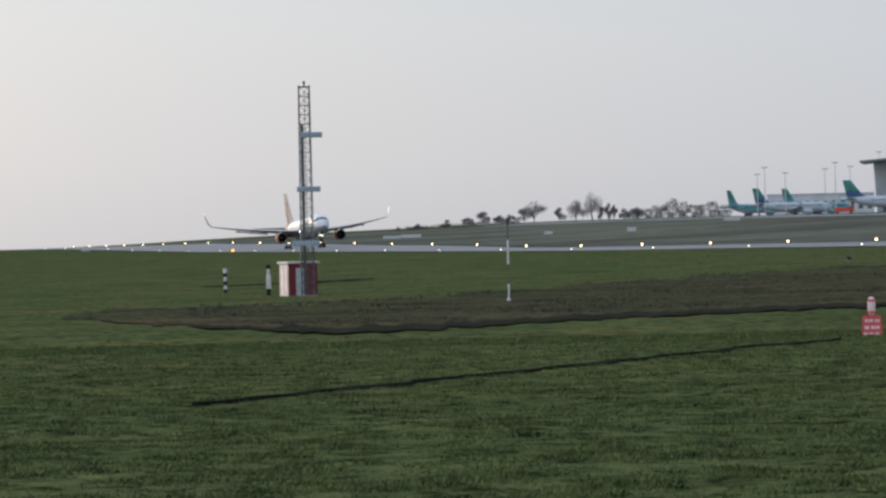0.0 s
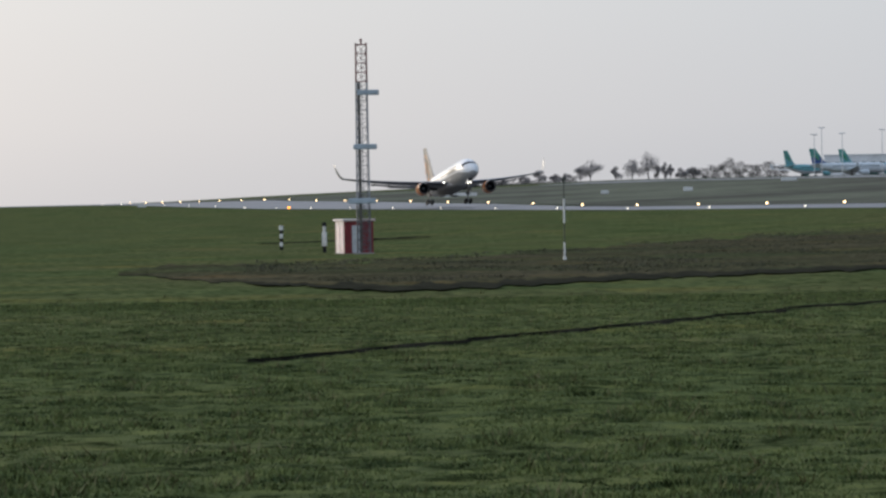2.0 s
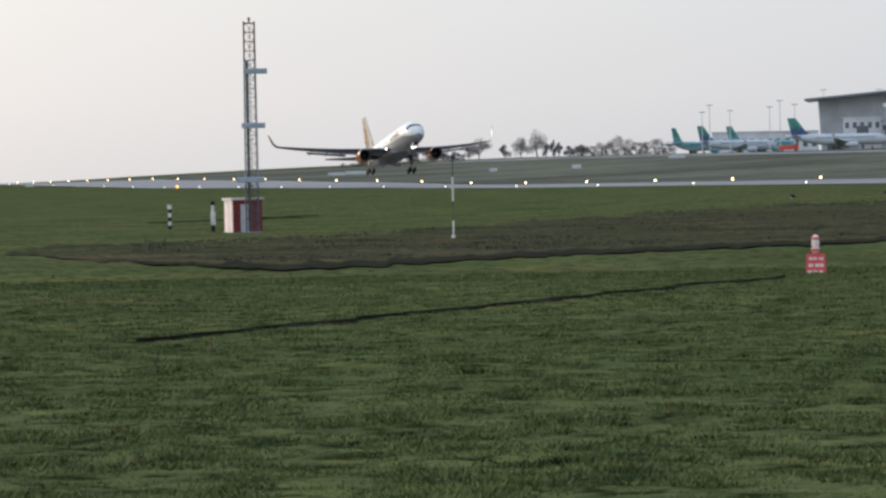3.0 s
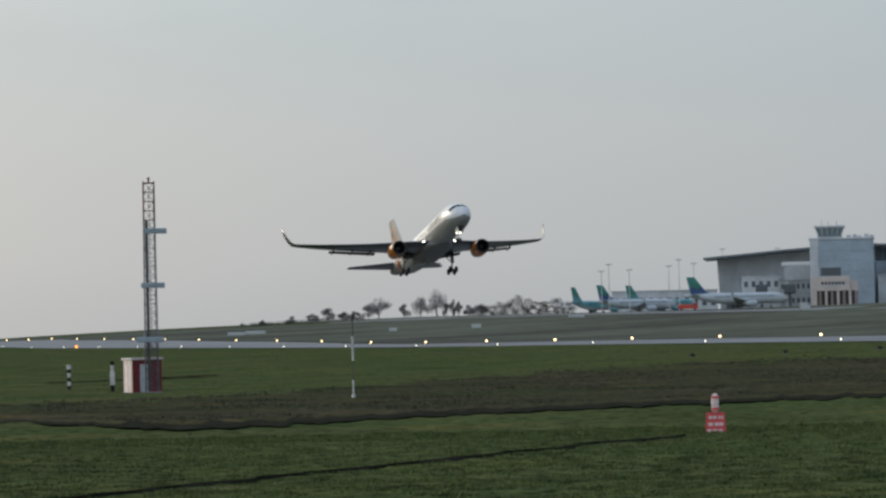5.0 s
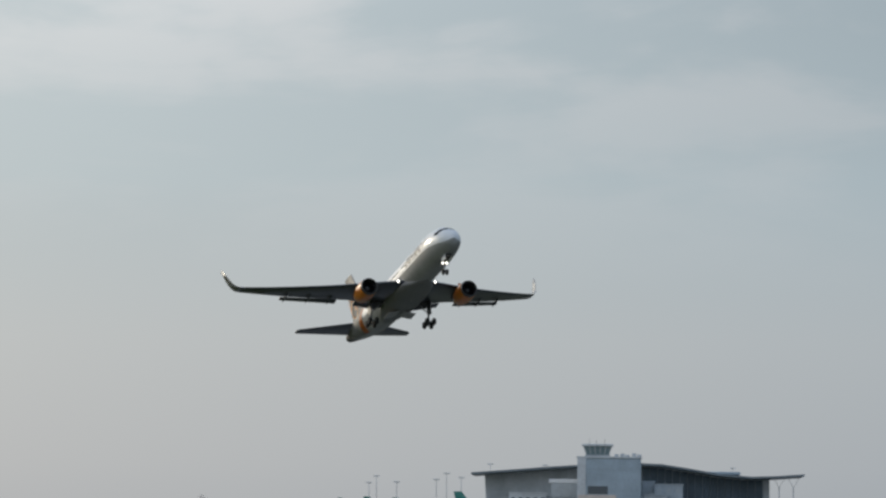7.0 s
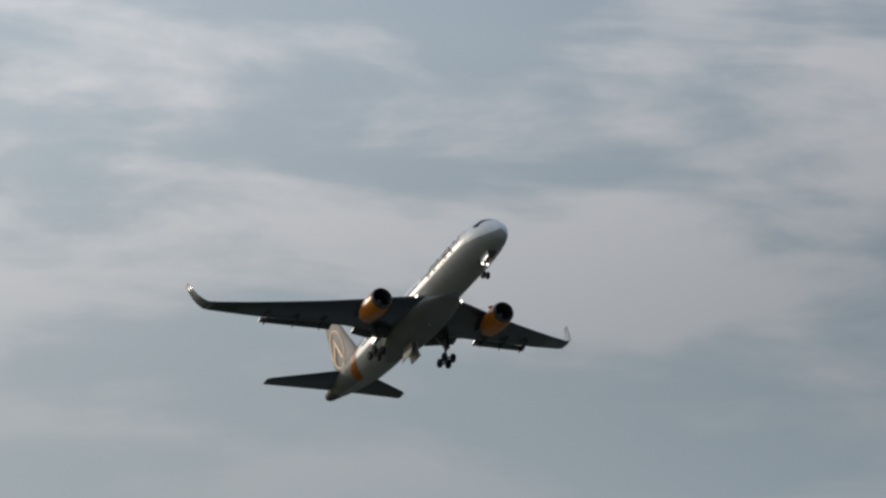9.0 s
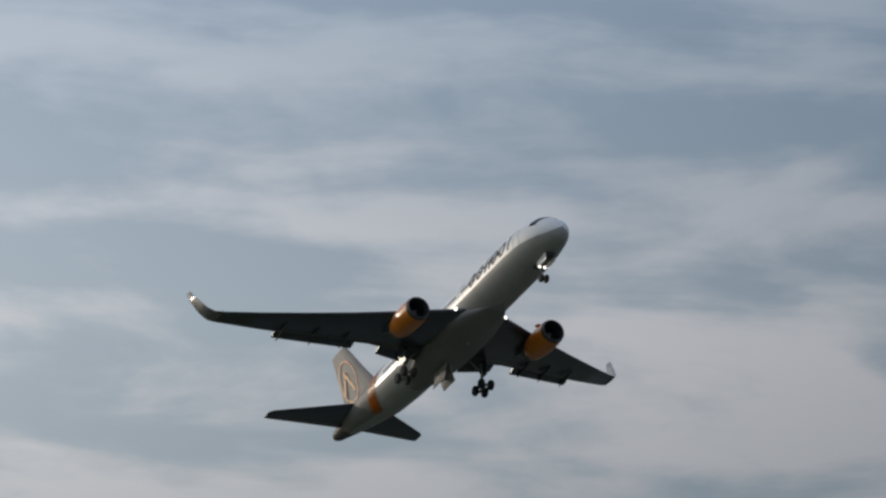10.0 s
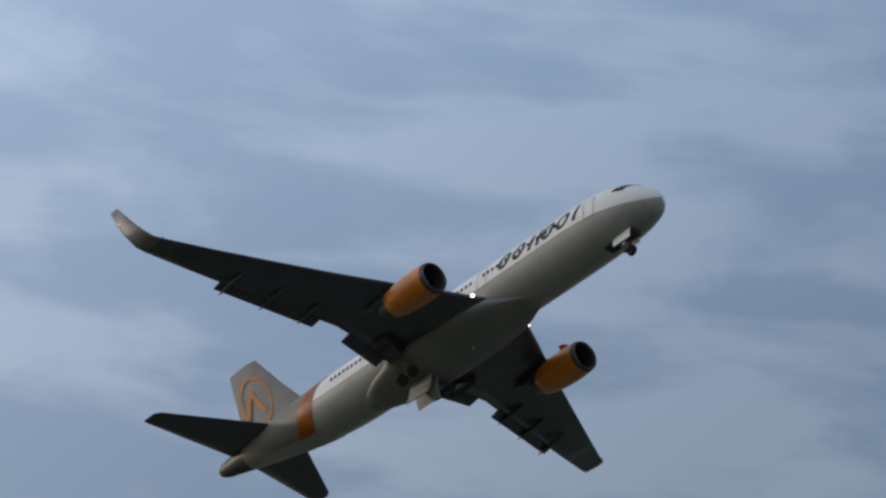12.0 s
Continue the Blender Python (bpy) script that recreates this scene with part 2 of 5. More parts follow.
# ---- the ground: one sheet to the horizon ----
def turf(name, tints, hollows=0.36):
    """Airfield turf: broad tints, tussocks with shade painted into the hollows between them, and fine grain."""
    m = bpy.data.materials.new(name)
    m.use_nodes = True
    nt = m.node_tree
    b = nt.nodes["Principled BSDF"]
    b.inputs["Roughness"].default_value, b.inputs["Specular IOR Level"].default_value = 0.95, 0.0
    tc = nt.nodes.new("ShaderNodeTexCoord")

    def tex(scale, detail, rough=0.55, dist=0.0):
        n = nt.nodes.new("ShaderNodeTexNoise")
        n.inputs["Scale"].default_value, n.inputs["Detail"].default_value = scale, detail
        n.inputs["Roughness"].default_value, n.inputs["Distortion"].default_value = rough, dist
        nt.links.new(tc.outputs["Object"], n.inputs["Vector"])
        return n.outputs[0]

    def ramp(src, stops):
        r = nt.nodes.new("ShaderNodeValToRGB")
        while len(r.color_ramp.elements) < len(stops):
            r.color_ramp.elements.new(0.5)
        for el, (p, col) in zip(r.color_ramp.elements, stops):
            el.position, el.color = p, (*col, 1)
        nt.links.new(src, r.inputs[0])
        return r.outputs[0]

    def mix(kind, f, x, y):
        n = nt.nodes.new("ShaderNodeMix")
        n.data_type, n.blend_type = "RGBA", kind
        n.inputs[0].default_value = f
        nt.links.new(x, n.inputs[6]), nt.links.new(y, n.inputs[7])
        return n.outputs[2]

    broad = ramp(tex(0.035, 4), list(zip((0.34, 0.5, 0.64), tints)))
    worn = ramp(tex(0.11, 5, 0.6), [(0.38, (0.76, 0.78, 0.74)), (0.54, (1, 1, 1)), (0.68, (1.28, 1.08, 0.84))])
    # shade of the hollows and paler tussock tops, multiplied into the colour
    tuss_shade = ramp(tex(2.2, 4, 0.5, 0.3), [(hollows, (0.22, 0.25, 0.22)), (hollows + 0.06, (0.62, 0.66, 0.60)), (0.50, (0.92, 0.92, 0.92)), (0.66, (1.30, 1.24, 1.06))])
    grain = ramp(tex(16.0, 4), [(0.35, (0.80, 0.81, 0.78)), (0.65, (1.15, 1.13, 1.09))])
    col = mix("MULTIPLY", 1.0, mix("MULTIPLY", 1.0, mix("MULTIPLY", 1.0, broad, worn), tuss_shade), grain)
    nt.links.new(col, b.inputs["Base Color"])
    bp = nt.nodes.new("ShaderNodeBump")
    bp.inputs["Strength"].default_value, bp.inputs["Distance"].default_value = 0.8, 0.08
    nt.links.new(tex(2.2, 4, 0.5, 0.3), bp.inputs["Height"])
    nt.links.new(bp.outputs[0], b.inputs["Normal"])
    return m


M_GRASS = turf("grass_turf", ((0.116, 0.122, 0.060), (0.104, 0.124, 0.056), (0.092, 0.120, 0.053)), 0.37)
M_BLADE = mat("grass_blades", (0.142, 0.172, 0.058), 0.85, vary=0.06, scale=1.7, second=(0.046, 0.068, 0.024), isl=True, spec=0.1, fine=0.12)
M_STRAW = mat("dry_grass", (0.125, 0.118, 0.056), 0.85, vary=0.2, scale=0.5, second=(0.09, 0.085, 0.035), isl=True, spec=0.1)
M_SOIL = turf("brown_rough_ground", ((0.104, 0.092, 0.064), (0.084, 0.080, 0.052), (0.078, 0.088, 0.050)), 0.38)
# darker brown for the strip along the band's near edge
M_BANKDARK = mat("dark_bank_ground", (0.043, 0.042, 0.030), 0.9, second=(0.024, 0.024, 0.017), vary=0.3, scale=0.8, bump=0.8, spec=0.0)
M_MUD = mat("dark_mud", (0.028, 0.027, 0.020), 0.9, vary=0.25, scale=0.8, bump=0.8, spec=0.0)
M_ASPHALT = mat("runway_asphalt", (0.17, 0.17, 0.172), 0.5, vary=0.12, scale=0.02, bump=0.3, second=(0.13, 0.13, 0.135), fine=30, spec=0.12)
M_APRON = mat("apron_concrete", (0.24, 0.23, 0.22), 0.8, vary=0.1, scale=0.03, bump=0.2, spec=0.2)
M_PAINT = mat("white_marking", (0.40, 0.40, 0.39), 0.6, vary=0.1)


def land():
    az = np.concatenate([np.arange(-180, -16, 4.0), np.arange(-16, 40, 0.25), np.arange(40, 180, 4.0)])
    rr = np.concatenate([[0.5, 2, 5, 9, 13], np.geomspace(17, 4850, 300)])
    A, R = np.meshgrid(np.radians(az), rr)
    X, Y = np.sin(A) * R, np.cos(A) * R
    Z = ground(X, Y)
    for i in range(0, len(rr)):
        amp = np.interp(rr[i], [0, 20, 120, 400, 900, 4850], [0.0, 0.03, 0.06, 0.10, 0.05, 0.3])
        for j in range(len(az)):
            u = across(X[i, j], Y[i, j])
            if -60 < u < 4:
                Z[i, j] -= 0.12
                continue
            k = 0.14 if rr[i] < 500 else 0.02
            Z[i, j] += amp * noise.fractal((X[i, j] * k, Y[i, j] * k, 0), 0.8, 2.1, 4)
    n = len(az)
    faces = [(i * n + j, i * n + (j + 1) % n, (i + 1) * n + (j + 1) % n, (i + 1) * n + j) for i in range(len(rr) - 1) for j in range(n)]
    verts = [tuple(p) for p in np.stack([X, Y, Z], -1).reshape(-1, 3)] + [(0, 0, 1.3)]
    faces += [(len(verts) - 1, (j + 1) % n, j) for j in range(n)]
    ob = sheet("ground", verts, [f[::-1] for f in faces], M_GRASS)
    tagged(ob, "rolling green airfield grass with worn patches", "ground", kind="structure")


land()


def strip(name, u0, u1, y0, y1, lift, material, ny=120, nu=10):
    """A paved strip along the runway's line, laid on the ground."""
    c, s = math.cos(radians(HEADING)), math.sin(radians(HEADING))
    verts = []
    for i in range(ny + 1):
        y = y0 + (y1 - y0) * i / ny
        ex = 186.7 - SLOPE * y
        for j in range(nu + 1):
            u = u0 + (u1 - u0) * j / nu
            px, py = ex - u * c, y - u * s
            verts.append((px, py, float(ground(px, py)) + lift))
    w = nu + 1
    faces = [(i * w + j, i * w + j + 1, (i + 1) * w + j + 1, (i + 1) * w + j) for i in range(ny) for j in range(nu)]
    return sheet(name, verts, faces, material)


tagged(strip("runway", 0.0, -45.0, -700, 2400, 0.02, M_ASPHALT, 160, 12), "long grey asphalt runway across the field", "runway", kind="structure")
edge = strip("runway_edge_line", -0.9, -2.1, -700, 2400, 0.03, M_PAINT, 120, 1)
tagged(edge, "worn white painted runway edge line", "marking", kind="structure")
edge = strip("runway_edge_line", -42.9, -44.1, -700, 2400, 0.03, M_PAINT, 120, 1)
tagged(edge, "worn white painted runway edge line", "marking", kind="structure")
tagged(strip("apron", -330.0, -700.0, 300, 2000, 0.03, M_APRON, 60, 12), "pale concrete aircraft apron before the terminal", "apron", kind="structure")
tagged(strip("taxiway", -215.0, -238.0, -300, 1700, 0.03, M_ASPHALT, 90, 3), "grey asphalt taxiway beyond the runway", "taxiway", kind="structure")


# brownish grass, with distance haze mixed into its colour as grey
M_FIELD = mat("haze_paled_grass", (0.150, 0.156, 0.116), 0.95, vary=0.2, scale=0.012, second=(0.092, 0.090, 0.074), spec=0.0, fine=12.0)
tagged(strip("rough_field", -50.0, -212.0, -300, 2100, 0.05, M_FIELD, 120, 14), "brownish rough grass beyond the runway, dulled for haze", "field", kind="structure")
tagged(strip("rough_field", -241.0, -327.0, -300, 2100, 0.05, M_FIELD, 120, 10), "brownish rough grass before the apron, dulled for haze", "field", kind="structure")


def reach(bearing, el):
    """How far off the ground lies that is seen under that bearing at that angle of height."""
    for r in np.arange(25, 900, 1.0):
        p = place(bearing, r)
        if math.degrees(math.atan2(p.z - EYE[2], r)) > el:
            return r
    return 900


# bearings and angles of height between which the rough band lies
BAND_LOW = ([-5.4, -4.3, -3.0, -1.5, 0.0, 1.7, 3.5, 5.7, 9.0, 14.0], [-0.95, -1.06, -1.16, -1.26, -1.22, -1.15, -1.10, -1.04, -0.98, -0.95])
BAND_TOP = ([-5.4, -4.7, -3.0, -0.7, 1.7, 3.5, 5.7, 9.0, 14.0], [-0.92, -0.82, -0.86, -0.80, -0.66, -0.56, -0.47, -0.42, -0.40])


def rough_band():
    """Brown, rough, unmown ground in a long band, with a low, darker bank on its near side."""
    low = BAND_LOW
    top = BAND_TOP
    bear = np.arange(-5.4, 14.0, 0.05)
    nr = 36
    verts, bank = [], []
    for b in bear:
        l, h = np.interp(b, *low), np.interp(b, *top)
        wob = 0.035 * noise.fractal((b * 3.1, 0.0, 0.0), 0.7, 2.0, 4), 0.05 * noise.fractal((b * 2.3, 7.0, 0.0), 0.7, 2.0, 4)
        r0, r1 = reach(b, l + wob[0]), reach(b, h + wob[1])
        r1 = max(r1, r0 + 4)
        for k in range(nr):
            t = k / (nr - 1)
            p = place(b, r0 + (r1 - r0) * t)
            ends = min(1, t * 12) * min(1, (1 - t) * 8)
            p.z += 0.03 * min(1.0, (b + 5.5) / 1.5) + ends * (0.02 + 0.07 * abs(noise.fractal((p.x * 0.35, p.y * 0.12, 3.0), 0.7, 2.1, 4)))
            verts.append(p)
        wide = 13 + 8 * noise.fractal((b * 1.7, 3.0, 0.0), 0.7, 2.0, 4)
        grow = min(1.0, max(0.0, (b + 4.4) / 2.6))
        wide = max(1.5, wide * (0.15 + 0.85 * grow))
        for k in range(6):
            t = k / 5
            p = place(b, r0 - 1.0 + wide * t)
            p.z += 0.04 + 0.06 * grow * math.sin(math.pi * min(1, t * 0.9 + 0.05)) * (0.8 + 0.5 * noise.noise((p.x * 0.8, p.y * 0.3, 1.0)))
            bank.append(p)
    n = len(bear)
    f = [(i * nr + k, (i + 1) * nr + k, (i + 1) * nr + k + 1, i * nr + k + 1) for i in range(n - 1) for k in range(nr - 1)]
    tagged(sheet("rough_ground", verts, f, M_SOIL), "long band of brown dead grass and bare earth", "rough ground", kind="structure")
    f = [(i * 6 + k, (i + 1) * 6 + k, (i + 1) * 6 + k + 1, i * 6 + k + 1) for i in range(n - 1) for k in range(5)]
    tagged(sheet("earth_bank", bank, f, M_BANKDARK), "low dark bank along the band's near edge", "earth bank", kind="structure")


rough_band()


def furrow(name, b0, e0, b1, e1, width, gaps, label):
    """A dark rut in the grass between two sighted ends."""
    p0, p1 = place(b0, reach(b0, e0)), place(b1, reach(b1, e1))
    side = Vector((-(p1 - p0).y, (p1 - p0).x, 0)).normalized()
    bm = bmesh.new()
    rows, n = [], 150
    for i in range(n + 1):
        t = i / n
        c = p0.lerp(p1, t) + side * 0.5 * noise.fractal((t * 7, 0, gaps), 0.8, 2, 3)
        w = width * max(0.02, 0.34 + 1.9 * noise.fractal((t * 9, 5, gaps), 0.8, 2, 4)) * min(1, 8 * t + 0.1, 8 * (1 - t) + 0.1)
        ring = []
        for s, dz in ((-1, 0.0), (-0.5, 0.05), (0, 0.04), (0.6, 0.07), (1, 0.0)):
            q = c + side * w * s
            q.z = ground(q.x, q.y) + dz + 0.10
            ring.append(q)
        rows.append(ring)
    loft(bm, rows, cap=False, closed=False)
    tagged(part(name, bm, M_MUD, smooth=True), label, "rut", kind="structure")


furrow("rut", -3.6, -2.38, 5.6, -1.55, 0.10, 1.0, "dark muddy rut crossing the grass")
# a broad, uneven dark strip beside the hut
furrow("track", -3.35, -0.565, -1.0, -0.50, 2.5, 4.0, "dark strip in the grass by the hut")


def tussock(x, y):
    """How the turf heaves: clumps a hand high with hollows between."""
    a = noise.fractal((x * 2.7, y * 2.2, 2.0), 0.8, 2.1, 3)
    b = noise.noise((x * 0.6, y * 0.4, 9.0))
    return 0.05 + 0.024 * max(-0.8, min(0.9, a)) + 0.010 * b


def near_turf():
    bear, rows = np.arange(-9.0, 18.0, 0.17), np.geomspace(18.5, 118.0, 680)
    n = len(bear)
    verts = []
    for i, r in enumerate(rows):
        fade = min(1.0, i / 10, (len(rows) - 1 - i) / 60)
        for j, q in enumerate(np.radians(bear)):
            x, y = math.sin(q) * r, math.cos(q) * r
            f = fade * min(1.0, j / 4, (n - 1 - j) / 4)
            verts.append([x, y, f * (0.06 + tussock(x, y)) - 0.10 * (1 - f)])
    v = np.array(verts)
    v[:, 2] += ground(v[:, 0], v[:, 1])
    faces = [(i * n + j, (i + 1) * n + j, (i + 1) * n + j + 1, i * n + j + 1) for i in range(len(rows) - 1) for j in range(n - 1)]
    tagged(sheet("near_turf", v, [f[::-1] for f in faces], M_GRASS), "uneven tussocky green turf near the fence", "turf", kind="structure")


near_turf()

# ---- the airliner: x to its right wing, y ahead, z up; origin 27 m behind its nose ----
M_WHITE = mat("white_aircraft_paint", (0.80, 0.80, 0.79), 0.42, vary=0.03, scale=0.4, second=(0.74, 0.74, 0.73), coat=0.35)
# belly and fairing colours carry the underside's shade; the hull is white there too
M_BELLY = mat("belly_white_in_shade", (0.36, 0.355, 0.34), 0.45, vary=0.04, scale=0.4, second=(0.32, 0.315, 0.30), spec=0.4, coat=0.2)
M_FAIRING = mat("fairing_paint_in_shade", (0.22, 0.218, 0.212), 0.5, vary=0.06, scale=0.4, spec=0.3)
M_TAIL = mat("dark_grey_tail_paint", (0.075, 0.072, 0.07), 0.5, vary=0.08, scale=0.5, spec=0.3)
# far darker than the wing's own grey: the backlit underside's shade is included
M_WING = mat("wing_grey_in_shade", (0.055, 0.064, 0.080), 0.28, vary=0.08, scale=0.5, second=(0.043, 0.050, 0.062), spec=0.5)
M_ORANGE = mat("orange_aircraft_paint", (0.64, 0.19, 0.012), 0.38, vary=0.05, scale=0.6, second=(0.56, 0.16, 0.010), coat=0.35)
M_GOLD = mat("pale_gold_paint", (0.88, 0.40, 0.08), 0.4, vary=0.04)
M_FIN = mat("warm_grey_fin_paint", (0.20, 0.188, 0.176), 0.55, vary=0.05, scale=0.4, spec=0.3)
M_WINGLET = mat("grey_winglet_paint", (0.17, 0.168, 0.165), 0.3, vary=0.05, coat=0.4)
M_DARKTXT = mat("dark_grey_lettering", (0.10, 0.105, 0.115), 0.4, vary=0.05)
M_GLASSD = mat("dark_cockpit_glass", (0.015, 0.018, 0.022), 0.08, vary=0.02)
M_METAL = mat("bright_metal", (0.62, 0.62, 0.63), 0.3, metal=1.0, vary=0.06)
M_DARKMET = mat("burnt_metal", (0.12, 0.115, 0.11), 0.45, metal=0.8, vary=0.15)
M_FAN = mat("fan_blades", (0.035, 0.036, 0.04), 0.4, metal=0.6, vary=0.2)
M_DUCT = mat("inlet_duct", (0.06, 0.06, 0.065), 0.5, vary=0.1)
M_TYRE = mat("tyre_rubber", (0.025, 0.025, 0.026), 0.85, vary=0.15)
M_STRUT = mat("gear_strut_grey", (0.22, 0.225, 0.23), 0.4, metal=0.3, vary=0.1)
M_BAY = mat("gear_bay_shadowed_metal", (0.05, 0.05, 0.048), 0.7, vary=0.2)
M_LAMP = glow("landing_light", (1.0, 0.93, 0.82), 7.0)

FUS = [(0.0, -0.80, 0.06, 0.06), (0.12, -0.80, 0.44, 0.42), (0.5, -0.76, 0.98, 0.93), (1.2, -0.64, 1.45, 1.40), (2.2, -0.42, 1.84, 1.84), (3.4, -0.22, 2.13, 2.20),
       (5.0, -0.08, 2.36, 2.48), (7.0, -0.01, 2.49, 2.66), (9.0, 0.0, 2.515, 2.70), (34.0, 0.0, 2.515, 2.70), (37.0, 0.04, 2.49, 2.64), (40.5, 0.20, 2.36, 2.43),
       (44.0, 0.44, 2.08, 2.12), (47.5, 0.73, 1.66, 1.70), (50.5, 0.98, 1.22, 1.26), (52.8, 1.16, 0.86, 0.88), (54.2, 1.26, 0.60, 0.60), (54.6, 1.28, 0.42, 0.42)]


def fus(aft):
    a = [f[0] for f in FUS]
    out = []
    for k in (1, 2, 3):
        v = [f[k] for f in FUS]
        slopes = np.gradient(v, a)
        i = min(max(np.searchsorted(a, aft) - 1, 0), len(a) - 2)
        h = a[i + 1] - a[i]
        t = (aft - a[i]) / h
        d = (v[i + 1] - v[i]) / h
        m0, m1 = slopes[i], slopes[i + 1]
        if v[i] == v[i + 1]:
            m0 = m1 = 0
        else:
            m0, m1 = (0 if v[i] == v[i - 1] and i else m0), m1
            m0, m1 = np.clip(m0 / d, 0, 2.8) * d if d else 0, np.clip(m1 / d, 0, 2.8) * d if d else 0
        out.append((2 * t**3 - 3 * t**2 + 1) * v[i] + (t**3 - 2 * t**2 + t) * h * m0 + (-2 * t**3 + 3 * t**2) * v[i + 1] + (t**3 - t**2) * h * m1)
    return out


def skin(aft, ang, off=0.0):
    """A point on the fuselage's skin: metres behind the nose, degrees from the top over the right side."""
    zc, hw, hh = fus(aft)
    a = radians(ang)
    return Vector((math.sin(a) * (hw + off), 27 - aft, zc + math.cos(a) * (hh + off)))


def patch(name, a0, a1, g0, g1, material, parent, label="", off=0.03, na=6, ng=6, shear=0.0):
    """A thin plate that lies on the fuselage's skin, between two stations and two angles round it."""
    bm = bmesh.new()
    rows = []
    for i in range(na + 1):
        row = []
        for j in range(ng + 1):
            g = g0 + (g1 - g0) * j / ng
            row.append(skin(a0 + (a1 - a0) * i / na + shear * (g - g0) / (g1 - g0 + 1e-9), g, off))
        rows.append(row)
    loft(bm, rows, cap=False, closed=False)
    bmesh.ops.solidify(bm, geom=bm.faces[:], thickness=0.02)
    return part(name, bm, material, parent, label)


def mark_ring(aft, ang, ra, rg, s, parent):
    """A slanted oval ring of paint on the fuselage's skin."""
    bm = bmesh.new()
    rows = []
    for q in (1.0, 0.78, 0.52):
        row = []
        for k in range(28):
            t = k * math.tau / 28
            g = ang + rg * (q if q == 1 else q * 1.12) * math.sin(t)
            row.append(skin(aft + ra * q * math.cos(t) + 0.54 * (g - ang) / 31, s * g, 0.026))
        rows.append(row)
    loft(bm, rows, cap=False)
    bmesh.ops.solidify(bm, geom=bm.faces[:], thickness=0.02)
    return part("mark_ring", bm, M_DARKTXT, parent)


FOIL = [(1.0, 0.0), (0.85, 0.022), (0.65, 0.047), (0.45, 0.062), (0.28, 0.062), (0.14, 0.050), (0.05, 0.032), (0.012, 0.016), (0.0, 0.0),
        (0.012, -0.014), (0.05, -0.026), (0.14, -0.040), (0.28, -0.050), (0.45, -0.048), (0.65, -0.032), (0.85, -0.012)]


def section(x, le, chord, z, thick=1.0, tilt=0.0, up=False):
    """A wing section at span x whose nose lies le metres behind the aircraft's nose."""
    pts = []
    for c, t in FOIL:
        off = t * chord * thick
        if up:
            pts.append(Vector((x + off, 27 - le - c * chord, z)))
        else:
            pts.append(Vector((x - off * math.sin(tilt), 27 - le - c * chord, z + off * math.cos(tilt))))
    return pts


def wheel(name, r, w, parent, at):
    bm = bmesh.new()
    prof = [(-w / 2, r * 0.55), (-w / 2, r * 0.86), (-w * 0.32, r * 0.98), (w * 0.32, r * 0.98), (w / 2, r * 0.86), (w / 2, r * 0.55)]
    loft(bm, [[(x, math.cos(k * math.tau / 20) * q, math.sin(k * math.tau / 20) * q) for k in range(20)] for x, q in prof])
    t = part(name, bm, M_TYRE, parent, smooth=True)
    t.location = at
    bm = bmesh.new()
    loft(bm, [[(x, math.cos(k * math.tau / 14) * q, math.sin(k * math.tau / 14) * q) for k in range(14)] for x, q in ((-w * 0.42, r * 0.2), (-w * 0.40, r * 0.54), (w * 0.40, r * 0.54), (w * 0.42, r * 0.2))])
    h = part("wheel_hub", bm, M_STRUT, parent)
    h.location = at
    return t


def revolve(bm, prof, n=36, cap=False):
    """Turns a profile of (metres ahead, radius) round the y axis."""
    loft(bm, [[(math.sin(k * math.tau / n) * r, y, math.cos(k * math.tau / n) * r) for k in range(n)] for y, r in prof], cap=cap)
    return bm


